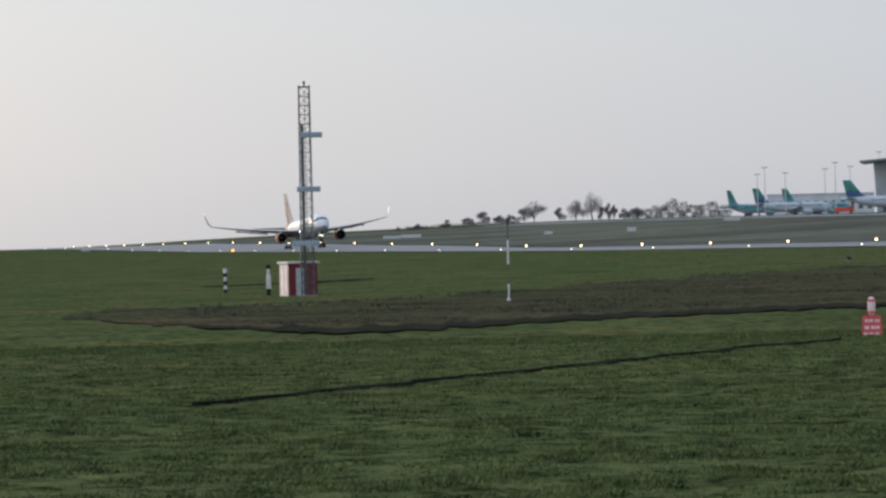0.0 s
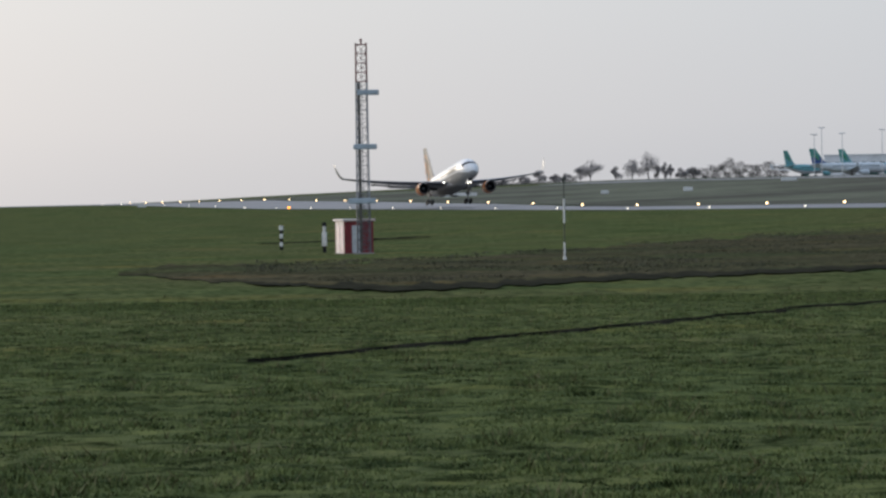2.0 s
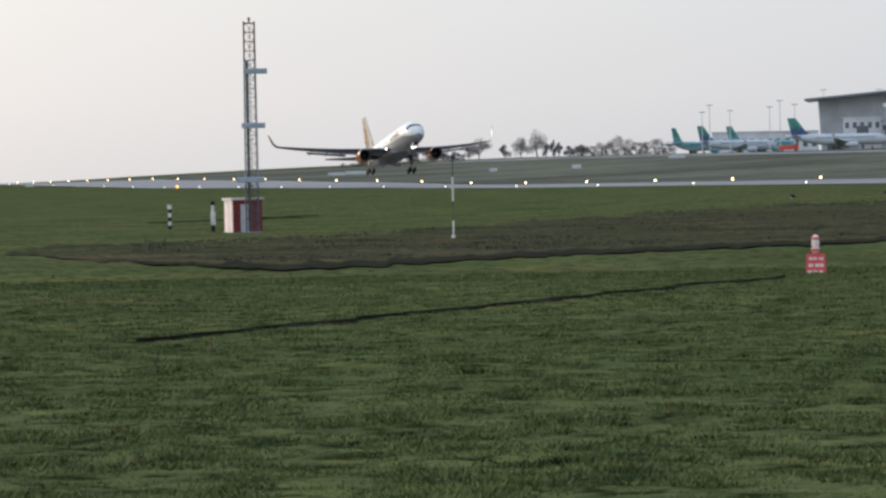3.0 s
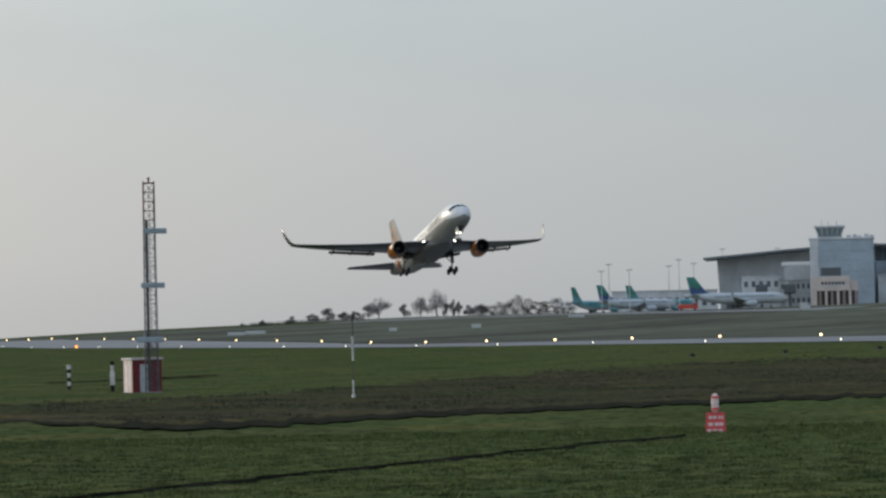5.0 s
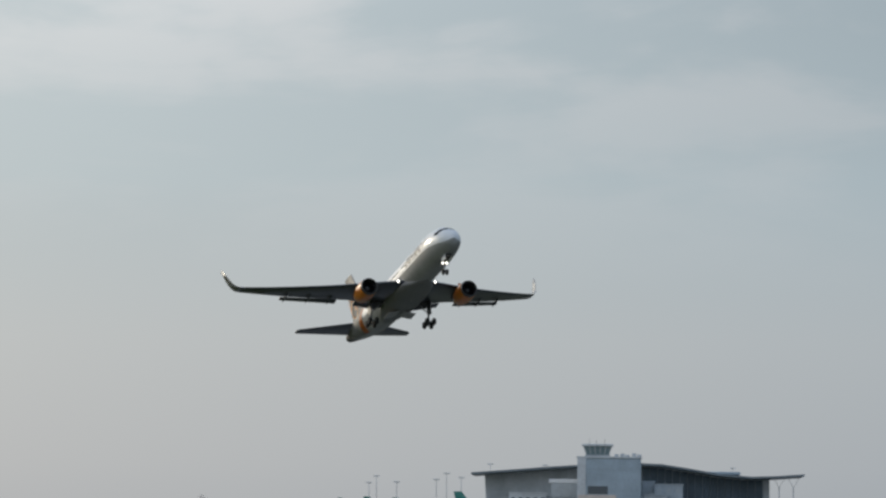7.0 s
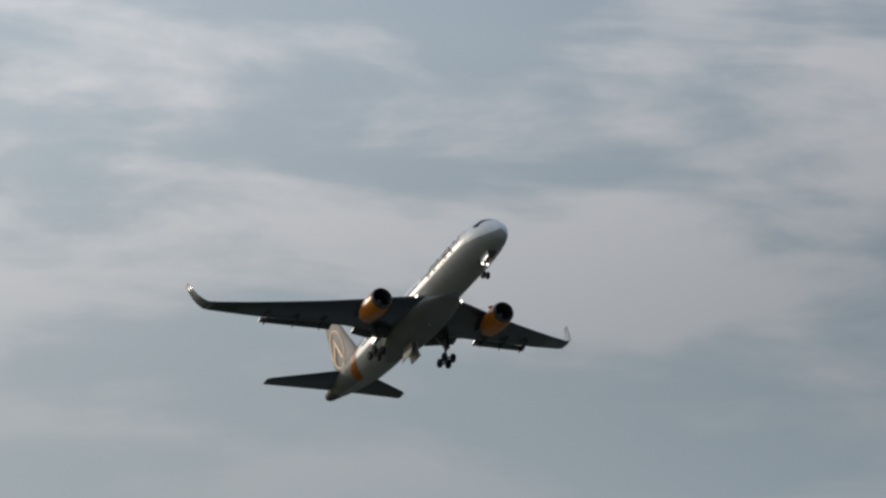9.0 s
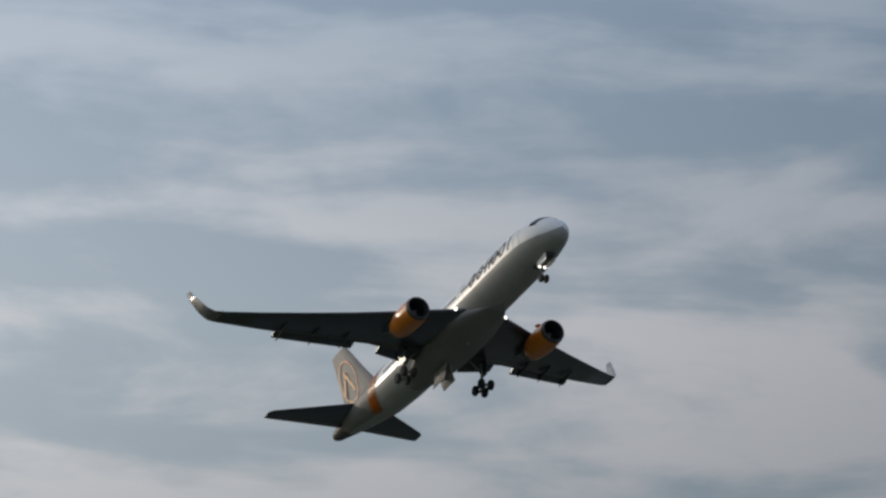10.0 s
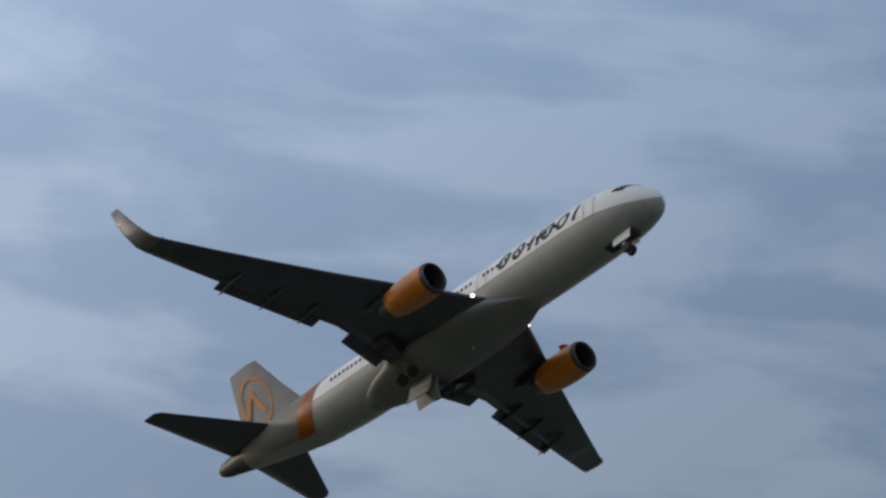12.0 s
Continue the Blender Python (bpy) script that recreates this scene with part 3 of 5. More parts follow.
def engine(side, plane):
    at = Vector((side * 8.0, 27 - 17.4, -2.62))
    cowl = part("engine_cowl", revolve(bmesh.new(), [(-0.42, 1.36), (-1.2, 1.43), (-2.2, 1.45), (-3.2, 1.40), (-4.2, 1.27), (-5.0, 1.10), (-5.0, 1.04), (-3.6, 1.12)]), M_ORANGE, plane, "orange painted engine cowling", smooth=True)
    cowl.location = at
    part("inlet_lip", revolve(bmesh.new(), [(-0.42, 1.36), (-0.12, 1.29), (0.0, 1.22), (-0.05, 1.15), (-0.25, 1.10)]), M_DARKMET, cowl, "dark metal inlet lip", smooth=True)
    part("inlet_duct", revolve(bmesh.new(), [(-0.25, 1.10), (-0.8, 1.13), (-1.45, 1.15)]), M_DUCT, cowl, smooth=True)
    bm = bmesh.new()
    for k in range(24):
        a = k * math.tau / 24
        m = Matrix.Rotation(a, 4, "Y")
        q = [m @ Vector(p) for p in ((0.28, -1.30, -0.05), (0.28, -1.42, 0.06), (1.13, -1.24, -0.11), (1.13, -1.48, 0.12))]
        vs = [bm.verts.new(p) for p in q]
        bm.faces.new((vs[0], vs[1], vs[3], vs[2]))
    revolve(bm, [(-1.5, 1.15), (-1.5, 0.05)])
    part("fan", bm, M_FAN, cowl)
    part("spinner", revolve(bmesh.new(), [(-0.85, 0.02), (-0.95, 0.14), (-1.15, 0.26), (-1.4, 0.31)]), M_STRUT, cowl, smooth=True)
    part("core_nozzle", revolve(bmesh.new(), [(-3.6, 0.95), (-5.0, 0.86), (-6.1, 0.62), (-6.1, 0.55), (-5.4, 0.5)]), M_DARKMET, cowl, "burnt metal core nozzle", smooth=True)
    part("exhaust_plug", revolve(bmesh.new(), [(-5.2, 0.42), (-6.2, 0.33), (-7.0, 0.04)]), M_DARKMET, cowl, smooth=True)
    bm = bmesh.new()
    loft(bm, [[(0.16 * s, y, z) for s, y, z in ((-1, yb, zb), (1, yb, zb), (1, ya, zt), (-1, ya, zt))] for yb, zb, ya, zt in
              ((-0.9, 1.2, -0.9, 1.42), (-2.5, 1.2, -2.5, 1.75), (-5.0, 0.9, -5.0, 1.95), (-7.6, 0.9, -7.6, 1.5), (-8.6, 1.2, -8.6, 1.35))])
    part("pylon", bm, M_WING, cowl)
    # chine on the inboard flank
    bm = bmesh.new()
    for v in ((0, -0.9, 0), (0, -1.9, 0), (-side * 0.30, -1.9, 0.26), (-side * 0.22, -1.3, 0.2)):
        bm.verts.new((-side * 0.95 + v[0], v[1], 1.02 + v[2]))
    bm.verts.ensure_lookup_table()
    bm.faces.new(bm.verts)
    bmesh.ops.solidify(bm, geom=bm.faces[:], thickness=0.04)
    part("chine", bm, M_ORANGE, cowl)


def wing(side, plane):
    S = lambda x, le, ch, z, th=1.0, tilt=0.0: [Vector((side * p.x, p.y, p.z)) for p in section(x, le, ch, z, th, tilt)]
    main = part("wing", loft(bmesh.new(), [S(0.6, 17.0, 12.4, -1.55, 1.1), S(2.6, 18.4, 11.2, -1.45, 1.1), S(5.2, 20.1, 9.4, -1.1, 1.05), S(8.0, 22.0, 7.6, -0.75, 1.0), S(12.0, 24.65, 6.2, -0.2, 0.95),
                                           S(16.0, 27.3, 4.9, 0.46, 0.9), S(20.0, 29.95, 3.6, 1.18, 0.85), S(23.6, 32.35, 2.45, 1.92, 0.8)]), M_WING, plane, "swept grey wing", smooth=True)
    part("winglet", loft(bmesh.new(), [S(23.6, 32.35, 2.45, 1.92, 0.8), S(24.3, 32.85, 2.2, 2.16, 0.75, 0.35), S(24.8, 33.35, 1.95, 2.70, 0.7, 0.9), S(25.1, 34.0, 1.75, 3.45, 0.65, 1.2),
                                       S(25.45, 35.0, 1.35, 4.7, 0.6, 1.3), S(25.75, 35.95, 0.95, 5.9, 0.6, 1.35)]), M_WINGLET, main, "upturned grey winglet", smooth=True)
    # extended flaps
    for x0, x1, name in ((3.0, 6.9, "inboard_flap"), (9.6, 17.8, "outboard_flap")):
        rings = []
        for x in np.linspace(x0, x1, 4):
            te = np.interp(x, [2.6, 8.0, 12, 16, 20], [29.6, 29.6, 30.85, 32.2, 33.55])
            zz = np.interp(x, [2.6, 5.2, 8.0, 12, 16, 20], [-1.5, -1.15, -0.8, -0.25, 0.33, 0.95])
            ch = np.interp(x, [2.6, 8, 18], [1.5, 1.2, 0.95])
            ring = []
            for c, t in FOIL:
                yy, dz = c * ch, t * ch * 1.3
                a = radians(14)
                ring.append(Vector((side * x, 27 - (te - 0.45) - yy * math.cos(a) + dz * math.sin(a), zz - 0.12 - yy * math.sin(a) + dz * math.cos(a))))
            rings.append(ring)
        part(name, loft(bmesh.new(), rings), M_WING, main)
    for x in (4.6, 10.8, 13.9, 17.2):
        te = np.interp(x, [2.6, 8.0, 12, 16, 20], [29.6, 29.6, 30.85, 32.2, 33.55])
        zz = np.interp(x, [2.6, 8.0, 12, 16, 20], [-1.5, -0.8, -0.25, 0.33, 0.95])
        bm = bmesh.new()
        loft(bm, [[(side * x + math.sin(k * math.tau / 10) * w, 27 - te - dy, zz - dz + math.cos(k * math.tau / 10) * h) for k in range(10)] for dy, dz, w, h in
                  ((-2.6, 0.15, 0.03, 0.03), (-1.8, 0.25, 0.13, 0.16), (-0.4, 0.38, 0.16, 0.22), (0.3, 0.46, 0.10, 0.12), (0.75, 0.58, 0.02, 0.03))])
        part("flap_track_fairing", bm, M_WING, main, smooth=True)
    bm = bmesh.new()
    rod(bm, (side * 2.95, 27 - 18.75, -1.32), (side * 2.95, 27 - 18.62, -1.32), 0.16, n=14)
    part("landing_light", bm, M_LAMP, main, "lit white landing light")
    bm = bmesh.new()
    rod(bm, (side * 23.55, 27 - 32.5, 1.94), (side * 23.75, 27 - 32.3, 1.98), 0.09)
    part("wingtip_light", bm, M_METAL, main)


def main_gear(side, plane):
    g = empty("main_gear", pose(side * 4.65, -0.95, -1.35))
    g.parent = plane
    bm = bmesh.new()
    rod(bm, (0, 0, 0), (0, 0, -2.2), 0.19, n=12)
    rod(bm, (0, 0, -2.2), (0, 0, -3.45), 0.12, n=12)
    part("leg", bm, M_STRUT, g)
    bm = bmesh.new()
    rod(bm, (0, 0.1, -2.0), (-side * 1.9, 0.2, -0.1), 0.09)
    part("side_brace", bm, M_STRUT, g)
    bm = bmesh.new()
    rod(bm, (0, -0.15, -2.0), (0, -0.6, -2.7), 0.05)
    rod(bm, (0, -0.6, -2.7), (0, -0.12, -3.35), 0.05)
    part("torque_link", bm, M_STRUT, g)
    bm = bmesh.new()
    rod(bm, (0, 0.85, -3.42), (0, -0.85, -3.62), 0.13, n=10)
    part("bogie_beam", bm, M_STRUT, g)
    for y, z in ((0.72, -3.44), (-0.72, -3.61)):
        for x in (-0.57, 0.57):
            wheel("wheel", 0.58, 0.42, g, (x, y, z))
        bm = bmesh.new()
        rod(bm, (-0.6, y, z), (0.6, y, z), 0.08)
        part("axle", bm, M_STRUT, g)
    bm = bx(side * 0.22, side * 0.27, -0.75, 0.75, -2.1, 0.1, bevel=0.01)
    part("gear_door", bm, M_WING, g)
    return g


def nose_gear(plane):
    g = empty("nose_gear", pose(0, 27 - 5.3, -2.15))
    g.parent = plane
    bm = bmesh.new()
    rod(bm, (0, 0, 0), (0, 0.05, -1.5), 0.12, n=12)
    rod(bm, (0, 0.05, -1.5), (0, 0.05, -2.3), 0.08, n=12)
    part("leg", bm, M_STRUT, g)
    bm = bmesh.new()
    rod(bm, (0, 0.05, -1.2), (0, 1.2, -0.1), 0.06)
    part("drag_brace", bm, M_STRUT, g)
    for x in (-0.3, 0.3):
        wheel("wheel", 0.46, 0.30, g, (x, 0.05, -2.32))
    bm = bmesh.new()
    rod(bm, (-0.35, 0.05, -2.32), (0.35, 0.05, -2.32), 0.07)
    part("axle", bm, M_STRUT, g)
    for x in (-0.3, 0.3):
        bm = bmesh.new()
        rod(bm, (x, 0.02, -0.95), (x, 0.24, -0.95), 0.17, n=14)
        shell = part("lamp_housing", bm, M_STRUT, g)
        bm = bmesh.new()
        rod(bm, (x, 0.244, -0.95), (x, 0.256, -0.95), 0.14, n=14)
        part("taxi_light", bm, M_LAMP, shell, "lit white taxi light")
    return g


def build_airliner():
    plane = empty("airliner")
    tagged(plane, "white twin-engined airliner with orange engines climbing away, wheels down", "airplane")
    st = sorted(set([f[0] for f in FUS] + list(np.linspace(0.25, 9, 34)) + list(np.linspace(9, 34, 12)) + list(np.linspace(34, 54.5, 60))))
    hull = [a for a in st if a < 50.6]
    edge = lambda a: float(np.interp(a, [0, 2.0, 5.0, 9.0], [114, 109, 103, 99]))      # where the painted underside shade begins, near the terminator
    bm = bmesh.new()
    loft(bm, [[skin(a, g) for g in np.linspace(-edge(a), edge(a), 37)] for a in hull], cap=False, closed=False)
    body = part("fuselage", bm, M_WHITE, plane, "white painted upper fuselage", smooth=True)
    # lower skin in a darker copy of the hull's white, for shade
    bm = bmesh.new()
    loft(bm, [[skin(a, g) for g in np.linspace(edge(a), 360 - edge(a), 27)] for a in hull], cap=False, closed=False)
    part("belly", bm, M_BELLY, body, "belly of the white hull, darkened for shade", smooth=True)
    bm = bmesh.new()
    loft(bm, [[skin(a, g) for g in np.linspace(0, 360, 33)] for a in [hull[-1]] + [a for a in st if a > 50.6]], cap=False, closed=False)
    bm.faces.new([bm.verts.new(skin(54.6, g)) for g in range(0, 360, 15)])
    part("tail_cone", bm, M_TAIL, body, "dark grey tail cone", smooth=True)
    # wing-body fairing, darkened further for the shade between the wings
    bm = bmesh.new()
    loft(bm, [[(math.sin(k * math.tau / 32) * w, 27 - a, zc + math.cos(k * math.tau / 32) * h) for k in range(32)] for a, w, h, zc in
              ((13.6, 0.2, 0.08, -2.62), (15.6, 1.3, 0.32, -2.45), (18.0, 2.35, 0.95, -2.08), (21, 2.85, 1.35, -1.85), (26, 2.9, 1.4, -1.85), (29.5, 2.7, 1.25, -1.87), (32.5, 1.9, 0.72, -2.1), (36.0, 0.3, 0.1, -2.5))])
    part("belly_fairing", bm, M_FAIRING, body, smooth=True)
    # cockpit glazing
    for a0, a1, g0, g1, sh in ((1.45, 2.35, 2, 26, 0.25), (1.75, 2.7, 28, 49, 0.3), (2.15, 3.2, 51, 68, 0.25)):
        for s in (1, -1):
            patch("cockpit_window", a0, a1, s * g0, s * g1, M_GLASSD, body, "dark cockpit window", shear=sh)
    # cabin windows: one mesh a side, repeated along the straight part
    for s in (1, -1):
        first = patch("cabin_window", 9.3, 9.56, s * 74.5, s * 82.5, M_GLASSD, body, na=1, ng=2, off=0.025)
        for k in range(1, 53):
            if k in (9, 10, 17, 18, 30, 31):
                continue
            share("cabin_window", first.data, body, pose(0, -0.53 * k, 0))
        # door outlines, thin recessed seams
        for a in (5.1, 17.6, 42.6):
            for b0, b1, g0, g1 in ((a, a + 0.05, 62, 104), (a + 1.05, a + 1.1, 62, 104), (a, a + 1.1, 61, 62), (a, a + 1.1, 104, 105)):
                patch("door_seam", b0, b1, s * g0, s * g1, M_STRUT, body, na=2, ng=8, off=0.022)
        # brand mark: plain slanted rings and bars
        for k, kind in enumerate(("ring", "ring", "bars", "ring", "ring", "bar")):
            a = 16.1 - 1.72 * k if s > 0 else 7.5 + 1.72 * k
            if kind == "ring":
                mark_ring(a - 0.68, 77.5, 0.70, 15.5, s, body)
            else:
                for b0 in (a, a - 0.92) if kind == "bars" else (a,):
                    patch("mark_bar", b0, b0 - 0.36, s * 93, s * 62, M_DARKTXT, body, na=2, ng=5, off=0.026, shear=-0.54)
        # orange sash behind the wings
        patch("orange_sash", 37.6, 39.6, s * 2, s * 158, M_ORANGE, body, "orange painted sash", na=5, ng=36, off=0.05, shear=3.2)
    # the grey paint behind the sash
    bm = bmesh.new()
    lines = []
    for i in range(25):
        ring = []
        for g in np.linspace(-158, 158, 61):
            a = 39.4 + 3.2 * (abs(g) - 2) / 156
            ring.append(skin(a + (50.5 - a) * i / 24, g, 0.014))
        lines.append(ring)
    loft(bm, lines, cap=False, closed=False)
    part("rear_fuselage", bm, M_FIN, body, "warm grey rear fuselage", smooth=True)
    for s in (1, -1):
        wing(s, plane)
        engine(s, plane)
        S = lambda x, le, ch, z, th=0.8: [Vector((s * p.x, p.y, p.z)) for p in section(x, le, ch, z, th)]
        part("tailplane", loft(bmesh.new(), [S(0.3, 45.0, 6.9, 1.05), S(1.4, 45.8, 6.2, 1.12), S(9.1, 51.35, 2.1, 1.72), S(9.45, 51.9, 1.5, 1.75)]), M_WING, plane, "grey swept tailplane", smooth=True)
    F = lambda z, le, ch, th: [Vector((p.x, p.y, z)) for p in section(0, le, ch, z, th, up=True)]
    fin = part("fin", loft(bmesh.new(), [F(2.0, 41.2, 10.0, 0.75), F(3.2, 43.6, 8.0, 0.75), F(6.5, 46.7, 6.0, 0.75), F(11.0, 50.65, 3.55, 0.75)]), M_FIN, plane, "warm grey tail fin with a pale orange emblem")
    for s in (1, -1):
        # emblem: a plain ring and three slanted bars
        for name, pts in (("emblem_ring", None), ("emblem_bar", ((48.0, 4.2), (50.7, 7.7))), ("emblem_bar", ((50.5, 7.7), (50.6, 4.5))), ("emblem_bar", ((48.9, 5.4), (51.3, 5.5)))):
            bm = bmesh.new()
            half = lambda a, z: 0.05 + 0.062 * 0.75 * np.interp(z, [3.2, 6.5, 10.7], [8.0, 6.0, 3.7])
            if pts is None:
                for k in range(28):
                    t0, t1 = k * math.tau / 28, (k + 1) * math.tau / 28
                    q = []
                    for t, r in ((t0, 1.0), (t1, 1.0), (t1, 0.9), (t0, 0.9)):
                        z = 6.0 + 3.3 * r * math.sin(t)
                        a = 49.9 + 2.0 * r * math.cos(t) + 0.45 * (z - 6.0)
                        q.append(bm.verts.new((s * half(a, z), 27 - a, z)))
                    bm.faces.new(q)
            else:
                (a0, z0), (a1, z1) = pts
                q = [bm.verts.new((s * half(a, z), 27 - a, z)) for a, z in ((a0, z0), (a0 + 0.5, z0), (a1 + 0.5, z1), (a1, z1))]
                bm.faces.new(q)
            bmesh.ops.solidify(bm, geom=bm.faces[:], thickness=0.02)
            part(name, bm, M_GOLD, fin)
    # wheel wells: closed dark boxes stand in for the shade inside
    part("nose_gear_bay", bx(-0.5, 0.5, 27 - 6.0, 27 - 2.8, -2.66, -1.7), M_BAY, body, "dark box for the shade in the open nose wheel bay")
    for s in (1, -1):
        bm = bx(s * 0.52, s * 0.57, 27 - 4.9, 27 - 3.0, -3.15, -2.2, bevel=0.01)
        part("nose_gear_door", bm, M_WHITE, body)
        part("main_gear_bay", bx(s * 1.1, s * 4.6, 27 - 29.3, 27 - 27.0, -2.0, -1.0), M_BAY, body)
    doors = []
    for s in (1, -1):
        bm = bmesh.new()
        loft(bm, [[(s * x, y, -0.10 * math.sin(math.pi * x / 2.1) - dz) for dz in (0.0, 0.07) for x in (0.0, 0.7, 1.4, 2.0)][:4] + [(s * x, y, -0.10 * math.sin(math.pi * x / 2.1) - 0.07) for x in (2.0, 1.4, 0.7, 0.0)] for y in (-1.35, -1.2, 1.2, 1.35)])
        door = part("main_gear_door", bm, M_BELLY, body, "wheel bay door in the shade-darkened belly colour", smooth=False)
        door.location = (s * 0.3, -1.1, -3.2)
        doors.append(door)
    gears = [main_gear(1, plane), main_gear(-1, plane), nose_gear(plane)]
    bm = bmesh.new()
    rod(bm, (0, 27 - 22, -3.22), (0, 27 - 22, -3.4), 0.12, 0.06)
    part("beacon", bm, M_BELLY, body)
    bm = bmesh.new()
    for v in ((0, 27 - 12, 2.65), (0, 27 - 12.5, 2.65), (0, 27 - 12.55, 3.0), (0, 27 - 12.3, 3.0)):
        bm.verts.new(v)
    bm.verts.ensure_lookup_table()
    bm.faces.new(bm.verts)
    bmesh.ops.solidify(bm, geom=bm.faces[:], thickness=0.03)
    part("blade_antenna", bm, M_STRUT, body)
    return plane, gears, doors


AIRLINER, GEARS, DOORS = build_airliner()


def flight_pose(x, y, z, pitch, bank):
    return pose(x, y, z, 0, 0, 180 + HEADING) @ pose(0, 0, 0, pitch) @ pose(0, 0, 0, 0, bank)



# ---- the aerial mast and its hut ----
M_RED = mat("faded_red_paint", (0.21, 0.022, 0.028), 0.6, vary=0.15, scale=2.0, second=(0.15, 0.02, 0.022))
M_MASTRED = mat("faded_mast_red", (0.22, 0.07, 0.065), 0.6, vary=0.2, scale=2.0)
M_MASTGREY = mat("weathered_pale_mast_paint", (0.30, 0.31, 0.34), 0.55, vary=0.15, scale=2.0)
M_GALV = mat("dull_galvanised_steel", (0.14, 0.148, 0.165), 0.5, metal=0.4, vary=0.15, scale=2.0)
M_AERIAL = mat("pale_blue_grey_housing", (0.36, 0.43, 0.48), 0.5, vary=0.08, scale=2.0)
M_WALLW = mat("grubby_white_paint", (0.72, 0.66, 0.63), 0.6, vary=0.1, scale=1.5, second=(0.58, 0.45, 0.42))
M_DOORW = mat("pale_grey_door_paint", (0.55, 0.58, 0.60), 0.5, vary=0.08)
M_BLACK = mat("black_paint", (0.02, 0.02, 0.022), 0.7, vary=0.15, spec=0.15)
M_POLED = mat("dark_green_post_paint", (0.07, 0.08, 0.06), 0.7, vary=0.15, scale=4.0)
M_POSTW = mat("white_post_paint", (0.78, 0.78, 0.74), 0.6, vary=0.15, scale=4.0)
M_SIGNR = mat("signal_red_board", (0.80, 0.10, 0.11), 0.5, vary=0.08, scale=3.0)
M_SIGNW = mat("pale_pink_white_letters", (0.90, 0.70, 0.68), 0.5, vary=0.06)
M_L_WARM = glow("warm_runway_light", (1.0, 0.70, 0.36), 7.0)
M_L_WHITE = glow("white_runway_light", (1.0, 0.88, 0.70), 3.5)
M_L_ORANGE = glow("orange_guard_light", (1.0, 0.36, 0.03), 3.0)


def mast():
    base = place(-1.92, 288.0)
    top = empty("aerial_mast", Matrix.Translation(base))
    tagged(top, "tall red and pale lattice mast with three aerial boxes", "mast")
    H, w = 15.0, 0.46
    feet = [(-w, -w), (w, -w), (w, w), (-w, w)]
    bands = [(0.0, 3.4, M_GALV), (3.4, 6.6, M_MASTGREY), (6.6, 9.4, M_MASTGREY), (9.4, 12.2, M_MASTGREY), (12.2, H, M_MASTRED)]
    for z0, z1, m in bands:
        for x, y in feet:
            k0, k1 = 1 - 0.012 * z0, 1 - 0.012 * z1
            bm = bmesh.new()
            rod(bm, (x * k0, y * k0, z0), (x * k1, y * k1, z1), 0.05 if x < 0 else 0.04, n=6)
            part("leg", bm, m, top)
    n = 22
    for i in range(n):
        z, z2 = 0.3 + i * (H - 0.4) / n, 0.3 + (i + 1) * (H - 0.4) / n
        k, k2 = 1 - 0.012 * z, 1 - 0.012 * z2
        m = next(b[2] for b in bands if z < b[1])
        bm = bmesh.new()
        for a, b in zip(feet, feet[1:] + feet[:1]):
            rod(bm, (a[0] * k, a[1] * k, z), (b[0] * k, b[1] * k, z), 0.022, n=5)
            if i % 2:
                a, b = b, a
            rod(bm, (a[0] * k, a[1] * k, z), (b[0] * k2, b[1] * k2, z2), 0.018, n=5)
        part("lattice_bay", bm, m, top)
    # cable tray and ladder up the inside
    part("cable_tray", bx(-0.30, -0.08, -0.40, -0.30, 0.1, 12.2), M_DARKMET, top)
    bm = bmesh.new()
    for x in (0.02, 0.34):
        rod(bm, (x, -0.38, 0.1), (x, -0.38, 14.6), 0.022, n=5)
    part("ladder_rail", bm, M_GALV, top)
    for i in range(48):
        bm = bmesh.new()
        rod(bm, (0.02, -0.38, 0.3 + i * 0.3), (0.34, -0.38, 0.3 + i * 0.3), 0.014, n=5)
        part("ladder_rung", bm, M_GALV, top)
    for z, x0, x1 in ((11.45, -0.30, 1.25), (7.60, -0.62, 1.05), (3.75, -1.05, 0.95)):
        a = part("aerial_housing", bx(x0, x1, -0.95, -0.62, z - 0.19, z + 0.19, bevel=0.04), M_AERIAL, top, "pale blue-grey aerial box")
        for x in (-0.35, 0.35):
            part("bracket", bx(x - 0.04, x + 0.04, -0.64, -0.35, z - 0.05, z + 0.05), M_GALV, a)
    bm = bmesh.new()
    rod(bm, (0, 0, H - 0.1), (0, 0, H + 0.16), 0.06)
    bmesh.ops.create_uvsphere(bm, u_segments=10, v_segments=6, radius=0.11, matrix=Matrix.Translation((0, 0, H + 0.2)))
    part("obstruction_lamp", bm, M_MASTRED, top)
    part("top_plate", bx(-0.42, 0.42, -0.42, 0.42, H - 0.16, H - 0.08), M_MASTRED, top)
    part("footing", bx(-0.7, 0.7, -0.7, 0.7, -0.3, 0.06, bevel=0.03), M_APRON, top)


